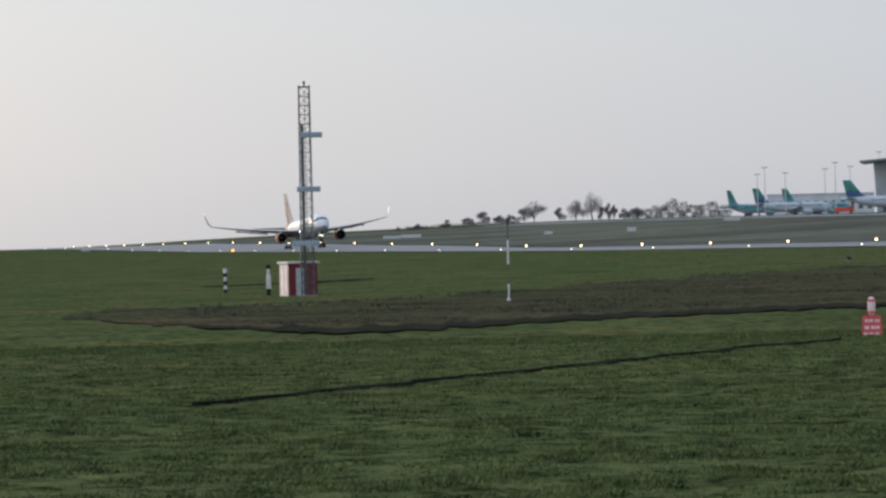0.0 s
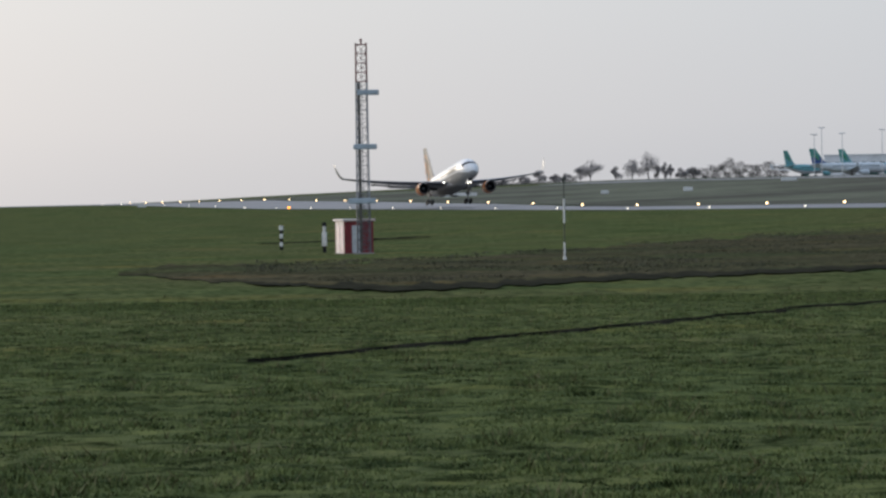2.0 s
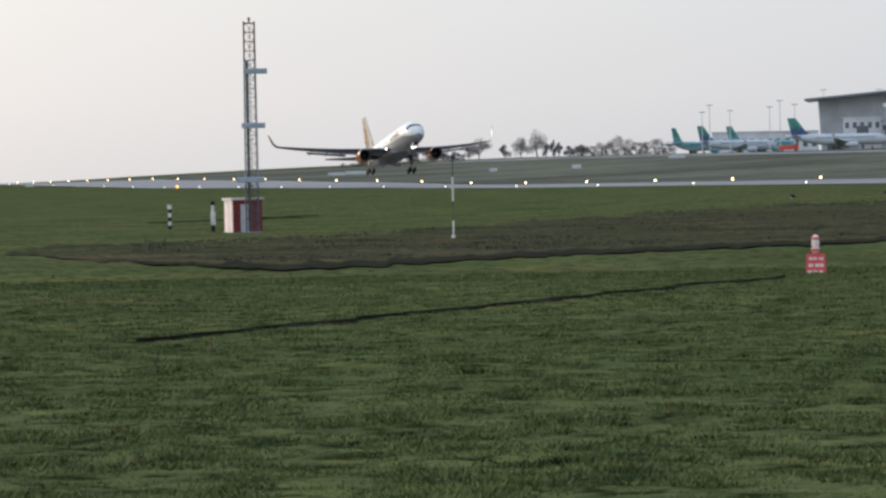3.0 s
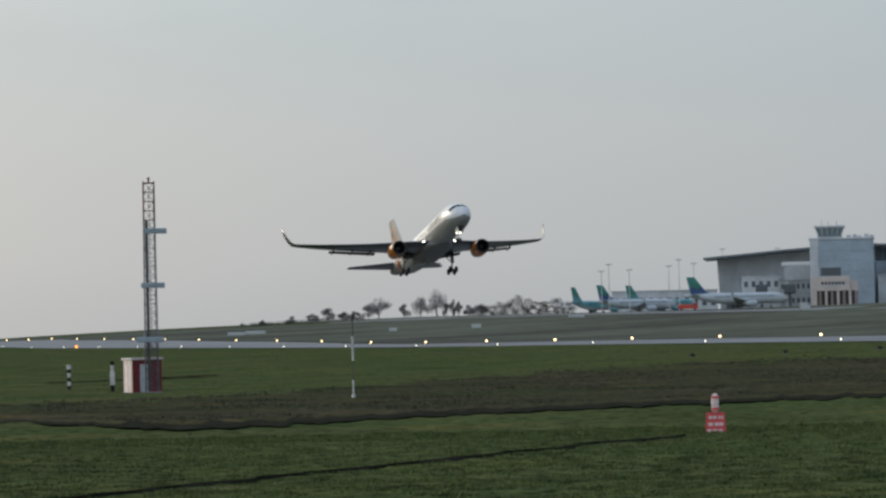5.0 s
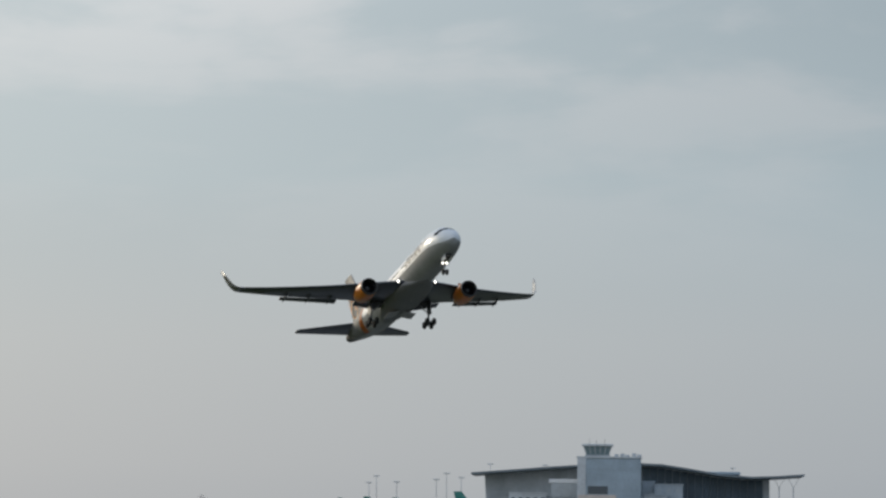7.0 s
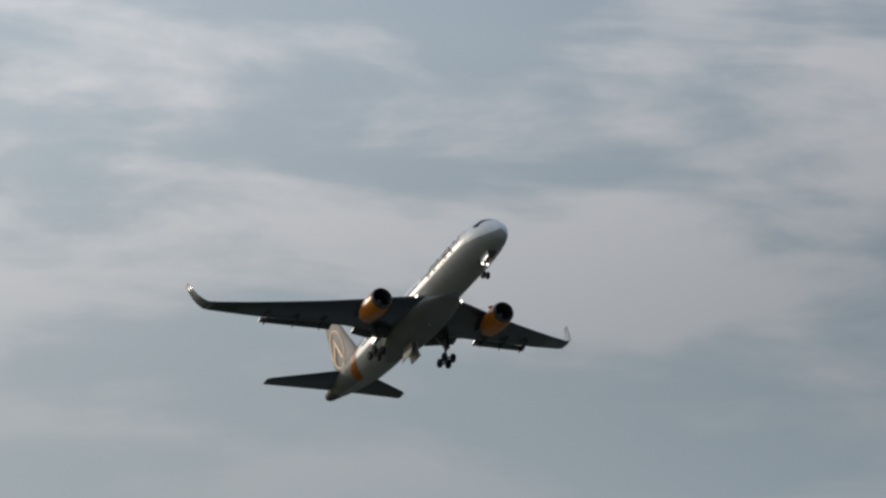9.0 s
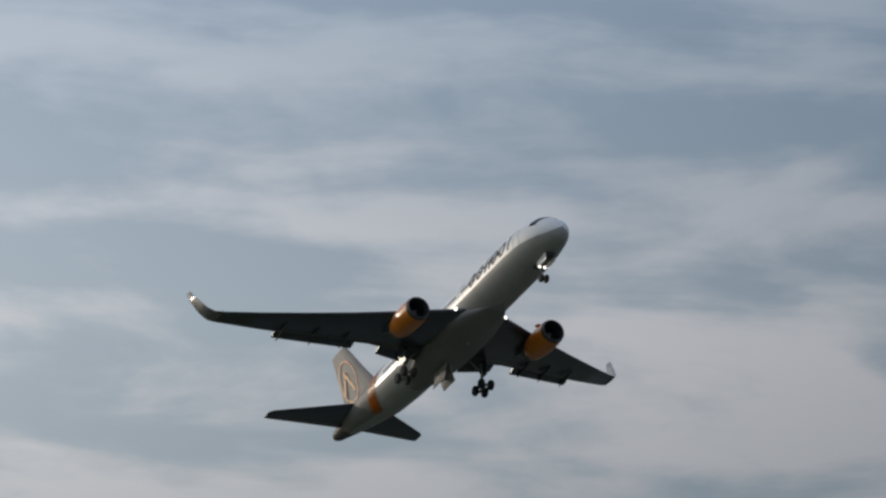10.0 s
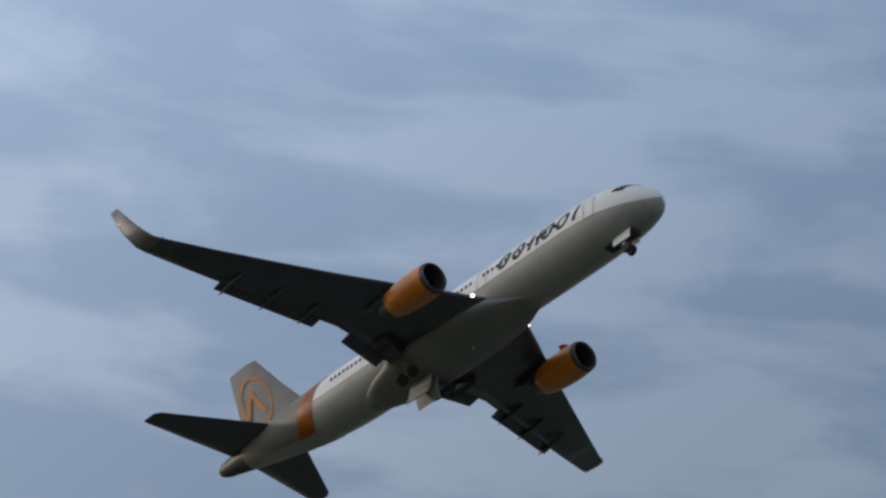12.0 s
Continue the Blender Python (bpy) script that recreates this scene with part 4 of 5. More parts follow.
def hut():
    base = place(-2.055, 291.0)
    t = empty("equipment_hut", Matrix.Translation(base) @ pose(0, 0, 0, 0, 0, 17))
    tagged(t, "small red equipment hut with white side, door and roof edge", "hut")
    w, d, h = 1.08, 1.25, 2.32
    part("wall_front", bx(-w, w, -d, -d + 0.12, -0.2, h), M_RED, t, "dark red wall")
    part("wall_back", bx(-w, w, d - 0.12, d, -0.2, h), M_RED, t)
    part("wall_side", bx(-w - 0.003, -w + 0.12, -d + 0.12, d - 0.12, -0.2, h), M_WALLW, t, "grubby white side wall")
    part("wall_side", bx(w - 0.12, w, -d + 0.12, d - 0.12, -0.2, h), M_RED, t)
    for y in (-0.7, 0.25):
        part("side_panel", bx(-w - 0.04, -w - 0.003, y - 0.22, y + 0.22, 0.25, 2.0, bevel=0.01), M_SIGNW, t)
    door = part("door", bx(-0.52, 0.14, -d - 0.05, -d - 0.002, 0.05, 2.02, bevel=0.01), M_DOORW, t, "pale grey steel door")
    part("door_handle", bx(0.0, 0.08, -d - 0.11, -d - 0.05, 0.98, 1.08), M_GALV, door)
    part("roof", bx(-w - 0.14, w + 0.14, -d - 0.14, d + 0.14, h, h + 0.16, bevel=0.03), M_WALLW, t, "flat roof with a pale edge")
    part("plinth", bx(-w - 0.1, w + 0.1, -d - 0.1, d + 0.1, -0.4, 0.03), M_APRON, t)


def marker_posts():
    for b, r, h, label in ((-3.09, 318.0, 1.95, "black and white banded monitor post"), (-2.48, 296.0, 2.25, "white monitor post with a black foot")):
        p = place(b, r)
        t = empty("monitor_post", Matrix.Translation(p))
        tagged(t, label, "post", group="monitor posts")
        if h < 2:
            for i in range(6):
                bm = bmesh.new()
                rod(bm, (0, 0, h * i / 6 - 0.02), (0, 0, h * (i + 1) / 6), 0.13 if i < 5 else 0.18, n=10)
                part("band", bm, M_BLACK if i % 2 == 0 else M_POSTW, t)
        else:
            part("foot", bx(-0.13, 0.13, -0.12, 0.12, -0.1, 0.55), M_BLACK, t)
            part("case", bx(-0.17, 0.17, -0.14, 0.14, 0.5, 1.5, bevel=0.03), M_POSTW, t, "white case")
            bm = bmesh.new()
            rod(bm, (0, 0, 1.5), (0, 0, 2.0), 0.12, n=10)
            part("neck", bm, M_POSTW, t)
            part("cap", bx(-0.15, 0.15, -0.12, 0.12, 1.95, 2.25, bevel=0.03), M_BLACK, t)


def white_pole():
    p = place(0.92, 213.0)
    t = empty("banded_pole", Matrix.Translation(p))
    tagged(t, "slim white and dark banded pole with a footing", "pole")
    for z0, z1, r, m in ((0.0, 0.25, 0.12, M_POSTW), (0.25, 1.0, 0.045, M_POSTW), (1.0, 2.05, 0.03, M_POLED), (2.05, 3.3, 0.05, M_POSTW), (3.3, 4.4, 0.032, M_POLED)):
        bm = bmesh.new()
        rod(bm, (0, 0, z0 - 0.02), (0, 0, z1), r, r * 0.75 if z0 == 0 else r, n=8)
        part("pole_section", bm, m, t)
    part("cross_piece", bx(-0.07, 0.07, -0.05, 0.05, 4.1, 4.45), M_POLED, t)


def red_sign():
    p = place(6.03, 105.0)
    t = empty("warning_sign", Matrix.Translation(p) @ pose(0, 0, 0, 0, 0, -6))
    tagged(t, "red warning board with pale lettering and a marker on top", "sign")
    for x in (-0.2, 0.2):
        part("leg", bx(x - 0.02, x + 0.02, 0.03, 0.07, -0.1, 0.2), M_GALV, t)
    bm = bmesh.new()
    loft(bm, [[(-0.27, y, 0.06), (0.27, y, 0.06), (0.235, y, 0.60), (-0.235, y, 0.60)] for y in (0.0, 0.03)])
    board = part("board", bm, M_SIGNR, t, "red board")
    for row, (z, hh, cols) in enumerate(((0.47, 0.075, (-0.13, -0.02, 0.1, 0.17)), (0.295, 0.085, (-0.13, 0.03, 0.15)), (0.115, 0.10, (-0.16, -0.02, 0.13)))):
        for k, x in enumerate(cols):
            wdt = (0.09, 0.1, 0.05, 0.05)[k] if row == 0 else (0.12, 0.11, 0.10)[k]
            part("lettering_bar", bx(x - wdt / 2, x + wdt / 2, -0.008, -0.001, z - hh / 2, z + hh / 2), M_SIGNW, board)
    bm = bmesh.new()
    loft(bm, [[(math.sin(k * math.tau / 16) * r, math.cos(k * math.tau / 16) * r * 0.7 + 0.03, z) for k in range(16)] for z, r in ((0.60, 0.04), (0.64, 0.085), (0.70, 0.095), (0.84, 0.10), (0.97, 0.095), (1.05, 0.075), (1.09, 0.03))])
    mk = part("top_marker", bm, M_SIGNW, t, "rounded pale red marker", smooth=True)
    for z0, z1, r in ((0.66, 0.72, 0.1), (0.96, 1.02, 0.096)):
        bm = bmesh.new()
        loft(bm, [[(math.sin(k * math.tau / 16) * (r + 0.004), math.cos(k * math.tau / 16) * (r + 0.004) * 0.7 + 0.03, z) for k in range(16)] for z in (z0, z1)])
        part("red_band", bm, M_SIGNR, mk)


mast(), hut(), marker_posts(), white_pole(), red_sign()


def papi():
    """Four squat dark approach-light boxes in a row."""
    for b in (5.72, 7.03, 8.36, 9.66):
        p = place(b, 392.0)
        t = empty("approach_light_box", Matrix.Translation(p) @ pose(0, 0, 0, 0, 0, 12))
        tagged(t, "squat black approach light box on short legs", "light box", group="approach light boxes")
        body = part("housing", bx(-0.20, 0.20, -0.3, 0.3, 0.12, 0.34, bevel=0.05), M_BLACK, t)
        part("hood", bx(-0.22, 0.22, 0.2, 0.38, 0.30, 0.38, bevel=0.02), M_BLACK, body)
        for x in (-0.15, 0.15):
            for y in (-0.22, 0.22):
                bm = bmesh.new()
                rod(bm, (x, y, -0.1), (x, y, 0.2), 0.04, n=6)
                part("leg", bm, M_GALV, t)


papi()


def runway_lamp(name, x, y, m, r, label, group):
    z = float(ground(x, y))
    t = empty(name, pose(x, y, z))
    tagged(t, label, "runway light", group=group)
    bm = bmesh.new()
    rod(bm, (0, 0, -0.05), (0, 0, 0.22), 0.06, n=8)
    part("stem", bm, M_GALV, t)
    bm = bmesh.new()
    bmesh.ops.create_uvsphere(bm, u_segments=10, v_segments=8, radius=r, matrix=pose(0, 0, 0.22 + r * 0.8))
    part("lens", bm, m, t, "lit lens", smooth=True)
    return t


c0, s0 = math.cos(radians(HEADING)), math.sin(radians(HEADING))
first = None
for k in range(-16, 9):
    y = 949 - 49.3 * k
    p = Vector((186.7 + 46.3 / c0 - SLOPE * y, y, 0))
    p.z = ground(p.x, p.y)
    if first is None:
        first = runway_lamp("runway_light", p.x, p.y, M_L_WARM, 0.19, "lit warm runway edge light on a short stem", "far runway edge lights")
    else:
        copy_thing(first, Matrix.Translation(p))
first = None
for k in range(-3, 18):
    y = 562.5 + 52.2 * k
    p = Vector((186.7 - 1.2 / c0 - SLOPE * y, y, 0))
    p.z = ground(p.x, p.y)
    if first is None:
        first = runway_lamp("runway_light", p.x, p.y, M_L_WHITE, 0.11, "lit white runway edge light on a short stem", "near runway edge lights")
    else:
        copy_thing(first, Matrix.Translation(p))
p = place(-2.976, 1040.0)
runway_lamp("guard_light", p.x, p.y, M_L_ORANGE, 0.34, "bright orange guard light by the runway", "guard lights")

# ---- beyond the runway: boards, trees, apron, terminal ----
M_BOARD = mat("white_board", (0.62, 0.63, 0.62), 0.6, vary=0.08)
# twigs paler and greyer than bark, to carry the distance haze
M_BARK = mat("bare_twigs", (0.36, 0.34, 0.335), 0.9, vary=0.2, scale=0.3, isl=True, spec=0.0)
M_HEDGE = mat("dark_winter_hedge", (0.155, 0.15, 0.145), 0.9, vary=0.22, scale=0.2, isl=True, spec=0.0)


def marker_board(b, r, w, h, m, label):
    p = place(b, r)
    t = empty("marker_board", Matrix.Translation(p))
    tagged(t, label, "marker board", group="marker boards")
    part("panel", bx(-w / 2, w / 2, -0.1, 0.1, 0.35, 0.35 + h, bevel=0.04), m, t)
    for x in (-w * 0.35, w * 0.35):
        part("leg", bx(x - 0.06, x + 0.06, -0.06, 0.06, -0.2, 0.4), M_GALV, t)


for b, r, w, h in ((2.677, 1150, 2.6, 1.1), (1.50, 1180, 2.2, 0.9), (-0.72, 1290, 5.5, 0.9), (-0.45, 1300, 6.5, 1.0), (4.10, 1260, 5.0, 1.0), (7.31, 1230, 2.4, 1.4), (7.33, 1160, 2.8, 1.0), (-5.05, 1250, 2.6, 1.1)):
    marker_board(b, r, w, h, M_BOARD, "white marker board standing in the grass")


def twigs(bm, rng, c, sx, sz, n, size):
    """A ragged cloud of fine twig ends within an uneven crown."""
    for _ in range(n):
        d = Vector((rng.gauss(0, 1), rng.gauss(0, 1), rng.gauss(0, 1))).normalized() * rng.random() ** 0.45
        q = Vector((c[0] + d.x * sx, c[1] + d.y * sx, c[2] + d.z * sz))
        q += Vector(noise.noise_vector(q * 0.5)) * sx * 0.25
        a, b = Vector((rng.gauss(0, 1), rng.gauss(0, 1), rng.gauss(0.3, 1))).normalized() * size, Vector((rng.gauss(0, 1), rng.gauss(0, 1), rng.gauss(0, 1))).normalized() * size * 0.26
        bm.faces.new([bm.verts.new(v) for v in (q - a * 0.5, q + a * 0.5 + b, q + a * 0.3 - b)])


def tree(seed, b, r, h, w, stem=0.3, lobes=7, dens=420):
    rng = random.Random(seed)
    t = empty("bare_tree", Matrix.Translation(place(b, r)))
    tagged(t, "bare winter tree with a dense twiggy crown on the ridge", "tree", group="ridge trees")
    bm = bmesh.new()
    lean = Vector((rng.uniform(-0.08, 0.08) * h, 0, h * stem))
    rod(bm, (0, 0, -0.5), lean, h * 0.035, h * 0.024, n=7)
    ends = []
    for i in range(lobes):
        a = i * math.tau / lobes + rng.uniform(-0.3, 0.3)
        e = Vector((math.cos(a) * w * rng.uniform(0.35, 0.75), math.sin(a) * w * rng.uniform(0.35, 0.75), h * rng.uniform(0.28, 0.80)))
        rod(bm, lean, e, h * 0.016, h * 0.005, n=5)
        ends.append(e)
        for _ in range(3):
            e2 = e + Vector((rng.uniform(-1, 1), rng.uniform(-1, 1), rng.uniform(0.0, 1))) * w * 0.4
            e2.z = min(e2.z, h * 0.98)
            rod(bm, lean.lerp(e, rng.uniform(0.5, 0.9)), e2, h * 0.007, h * 0.003, n=4)
    rod(bm, lean, (lean.x, 0, h * 0.9), h * 0.018, h * 0.004, n=5)
    part("trunk", bm, M_BARK, t)
    bm = bmesh.new()
    for e in ends + [Vector((lean.x, 0, h * 0.86))]:
        twigs(bm, rng, e, w * rng.uniform(0.40, 0.62), h * rng.uniform(0.18, 0.28), dens, 0.45)
    part("crown", bm, M_BARK, t)


TREES = [(1.30, 9.2, 4.8, 0.22, 8), (1.16, 6.5, 3.0, 0.2, 5), (1.66, 6.2, 2.5, 0.3, 5), (1.90, 9.4, 3.6, 0.2, 7), (2.13, 12.0, 4.2, 0.4, 8), (2.25, 6.0, 1.3, 0.25, 4), (2.36, 7.4, 1.8, 0.25, 5), (2.43, 6.5, 1.5, 0.3, 4),
         (2.58, 4.6, 2.6, 0.2, 5), (2.75, 5.2, 3.0, 0.2, 5), (0.58, 6.2, 3.0, 0.2, 6), (0.36, 3.4, 2.6, 0.15, 5), (0.06, 3.2, 2.0, 0.15, 4), (0.8, 3.6, 2.6, 0.12, 5), (-0.35, 2.2, 1.8, 0.12, 4), (0.95, 3.6, 2.2, 0.12, 4)]
for i, (b, h, w, st, lo) in enumerate(TREES):
    tree(10 + i, b, 1880 + (i % 4) * 14, h, w * 1.2, st * 0.8, lo)


def hedge(name, b0, b1, r, tops, seed, label):
    rng = random.Random(seed)
    p0, p1 = place(b0, r), place(b1, r)
    bm = bmesh.new()
    n = int((p1 - p0).length / 2.6)
    for i in range(n):
        f = i / n
        q = p0.lerp(p1, f)
        h = np.interp(f, *tops) * rng.uniform(0.75, 1.1)
        gz = ground(q.x, q.y)
        for z in np.arange(0.6, h, 1.5):
            twigs(bm, rng, (q.x + rng.uniform(-1, 1), q.y + rng.uniform(-2, 2), gz + z), 2.1, 1.3, 220, 0.5)
    tagged(part(name, bm, M_HEDGE), label, "hedge", kind="stuff")


hedge("hedgerow", 2.62, 4.12, 1840, ([0, 0.1, 0.25, 0.4, 0.55, 0.7, 0.85, 1], [3.0, 4.5, 6.0, 8.6, 8.0, 6.0, 7.4, 5.0]), 3, "dense dark leafless hedgerow on the ridge")
hedge("scrub", -0.6, 1.15, 1890, ([0, 0.3, 0.6, 1], [0.8, 1.3, 1.8, 2.0]), 4, "low dark scrub along the ridge")

# teal with less saturation, the airlight included in the colour
M_TEAL = mat("teal_green_paint", (0.13, 0.33, 0.34), 0.4, vary=0.05, scale=0.2, second=(0.11, 0.29, 0.31))
M_FINGREEN = mat("sea_green_tail_paint", (0.07, 0.28, 0.23), 0.4, vary=0.06, scale=0.2, second=(0.05, 0.22, 0.20))
M_NAVY = mat("deep_blue_paint", (0.05, 0.10, 0.24), 0.35, vary=0.05, scale=0.2)
M_LIME = mat("bright_green_emblem", (0.12, 0.42, 0.16), 0.4, vary=0.05)
M_PALE = mat("pale_grey_white_paint", (0.55, 0.60, 0.62), 0.35, vary=0.05, scale=0.2)


def jet(b, r, turn, finc, upper, lower, label, lift=0.0):
    """A parked narrow-body jet; x to its right, y to its nose, wheels on the apron."""
    p = place(b, r)
    t = empty("parked_jet", Matrix.Translation(p) @ pose(0, 0, 0, 0, 0, turn))
    tagged(t, label, "airplane", group="parked jets")
    secs = [(18.5, 0.1, 3.3), (18.0, 0.8, 3.35), (16.8, 1.5, 3.5), (14.5, 1.95, 3.65), (12.0, 1.98, 3.7), (-6.0, 1.98, 3.7), (-11, 1.6, 4.1), (-16, 0.8, 4.7), (-18.8, 0.25, 5.0)]
    for name, m, a0, a1 in (("fuselage_upper", upper, -115, 115), ("fuselage_lower", lower, 115, 245)):
        bm = bmesh.new()
        loft(bm, [[(math.sin(radians(a)) * q, y, z + math.cos(radians(a)) * q * 1.04) for a in np.linspace(a0, a1, 17)] for y, q, z in secs], cap=False, closed=False)
        part(name, bm, m, t, smooth=True)
    bm = bmesh.new()
    loft(bm, [[(0.16 * k * s, y, z) for k, y in ((0, y0), (1, y0 - 0.3 * c), (0.6, y0 - 0.8 * c), (0, y0 - c), (-0.6, y0 - 0.8 * c), (-1, y0 - 0.3 * c))] for z, y0, c, s in ((8.0, -13.3, 5.03, 1.06), (11.7, -16.2, 3.0, 0.7))])
    fin = part("fin", bm, M_FINGREEN, t, "sea green tail fin with a bright emblem")
    bm = bmesh.new()
    loft(bm, [[(0.16 * k * s, y, z) for k, y in ((0, y0), (1, y0 - 0.3 * c), (0.6, y0 - 0.8 * c), (0, y0 - c), (-0.6, y0 - 0.8 * c), (-1, y0 - 0.3 * c))] for z, y0, c, s in ((5.0, -9.5, 8.0, 1.3), (6.6, -12.2, 5.8, 1.2), (8.0, -13.3, 5.03, 1.06))])
    part("fin_base", bm, finc, fin)
    for s in (1, -1):
        bm = bmesh.new()
        q = [bm.verts.new((s * 0.24, y, z)) for y, z in ((-14.2, 7.0), (-15.2, 7.0), (-17.6, 9.6), (-16.0, 8.8))]
        bm.faces.new(q)
        bmesh.ops.solidify(bm, geom=bm.faces[:], thickness=0.03)
        part("emblem", bm, M_LIME, fin)
        bm = bmesh.new()
        loft(bm, [[(s * x, y0, z), (s * x, y0 - c * 0.4, z + th), (s * x, y0 - c, z), (s * x, y0 - c * 0.4, z - th)] for x, y0, c, z, th in ((1.5, 4.5, 6.5, 2.6, 0.4), (6.5, 0.8, 3.8, 3.0, 0.25), (16.8, -4.6, 1.6, 4.0, 0.1))])
        w = part("wing", bm, M_PALE, t)
        bm = bmesh.new()
        loft(bm, [[(s * 16.8, -4.6, 4.0), (s * 16.8, -6.2, 4.0), (s * 16.84, -5.4, 4.06)], [(s * 17.2, -5.8, 6.0), (s * 17.2, -6.6, 6.0), (s * 17.24, -6.2, 6.05)]])
        part("wingtip_fence", bm, M_PALE, w)
        bm = bmesh.new()
        loft(bm, [[(s * x, y0, z), (s * x, y0 - c * 0.4, z + 0.15), (s * x, y0 - c, z), (s * x, y0 - c * 0.4, z - 0.15)] for x, y0, c, z in ((0.8, -14.0, 3.6, 4.9), (6.2, -17.4, 1.6, 5.4))])
        part("tailplane", bm, M_PALE, t)
        bm = bmesh.new()
        loft(bm, [[(s * 5.75 + math.sin(k * math.tau / 16) * q, y, 1.75 + math.cos(k * math.tau / 16) * q) for k in range(16)] for y, q in ((5.6, 0.9), (5.2, 1.1), (3.5, 1.15), (2.0, 0.85), (0.8, 0.5))])
        part("engine", bm, upper, t, smooth=True)
        bm = bmesh.new()
        rod(bm, (s * 3.8, -1.2, 0.55), (s * 3.8, -1.2, 2.8), 0.16)
        rod(bm, (s * 3.45, -1.2, 0.57), (s * 4.15, -1.2, 0.57), 0.57, n=14)
        part("main_wheels", bm, M_TYRE, t)
        for k in range(26):
            if k == 0:
                win = part("cabin_window", bx(s * 1.9, s * 2.02, 12.4, 12.75, 4.15, 4.6), M_GLASSD, t)
            else:
                share("cabin_window", win.data, t, pose(0, -k * 0.85, 0))
    bm = bmesh.new()
    rod(bm, (0, 12.2, 0.4), (0, 12.2, 2.0), 0.1)
    rod(bm, (-0.3, 12.2, 0.4), (0.3, 12.2, 0.4), 0.4, n=12)
    part("nose_wheel", bm, M_TYRE, t)
    part("cockpit_glazing", bx(-1.0, 1.0, 16.4, 17.2, 4.25, 4.75, bevel=0.15), M_GLASSD, t)
    return t


jet(4.41, 1765, -42, M_TEAL, M_TEAL, M_PALE, "parked teal green airliner with a green tail")
jet(4.96, 1690, -66, M_NAVY, M_PALE, M_PALE, "parked white airliner with a dark blue and green tail")
jet(5.31, 1720, -58, M_TEAL, M_TEAL, M_TEAL, "parked teal airliner with a pale nose")
jet(6.39, 1480, -84, M_NAVY, M_PALE, M_PALE, "parked pale airliner with a dark green tail, side on")

# terminal
M_SLATE = mat("slate_blue_facade_glass", (0.08, 0.112, 0.14), 0.4, vary=0.12, scale=0.12, spec=0.25)
M_STONEG = mat("weathered_blue_grey_render", (0.46, 0.50, 0.53), 0.75, vary=0.14, scale=0.12, second=(0.36, 0.40, 0.43))
M_CLAD = mat("grey_metal_cladding", (0.44, 0.47, 0.485), 0.5, metal=0.0, vary=0.08, scale=0.15)
M_ROOFD = mat("dark_slate_roof_metal", (0.18, 0.215, 0.24), 0.5, metal=0.0, vary=0.08, scale=0.1)
M_CONC = mat("pale_grey_render", (0.66, 0.68, 0.685), 0.75, vary=0.08, scale=0.15)
M_BLUEGREY = mat("blue_grey_panel", (0.42, 0.50, 0.555), 0.5, vary=0.08, scale=0.15)
M_CREAM = mat("cream_render", (0.72, 0.62, 0.55), 0.7, vary=0.07, scale=0.2)
M_BROWNC = mat("brown_column_paint", (0.36, 0.26, 0.22), 0.7, vary=0.1)
M_WINDOW = mat("dark_window_glass", (0.10, 0.12, 0.135), 0.2, vary=0.05)
M_WINLIGHT = mat("greenish_cab_glass", (0.20, 0.27, 0.28), 0.15, vary=0.05)
M_WHITEB = mat("bright_white_panel", (0.75, 0.76, 0.76), 0.5, vary=0.04)
M_REDV = mat("bright_red_vehicle_paint", (0.75, 0.10, 0.06), 0.4, vary=0.05)


def site(b, r, name, label, category, group=""):
    """A building's foot on the ground, squared to the line of sight at that bearing."""
    t = empty(name, Matrix.Translation(place(b, r)) @ pose(0, 0, 0, 0, 0, -b))
    return tagged(t, label, category, group)


def deg(b, c, r):
    return math.tan(radians(b - c)) * r


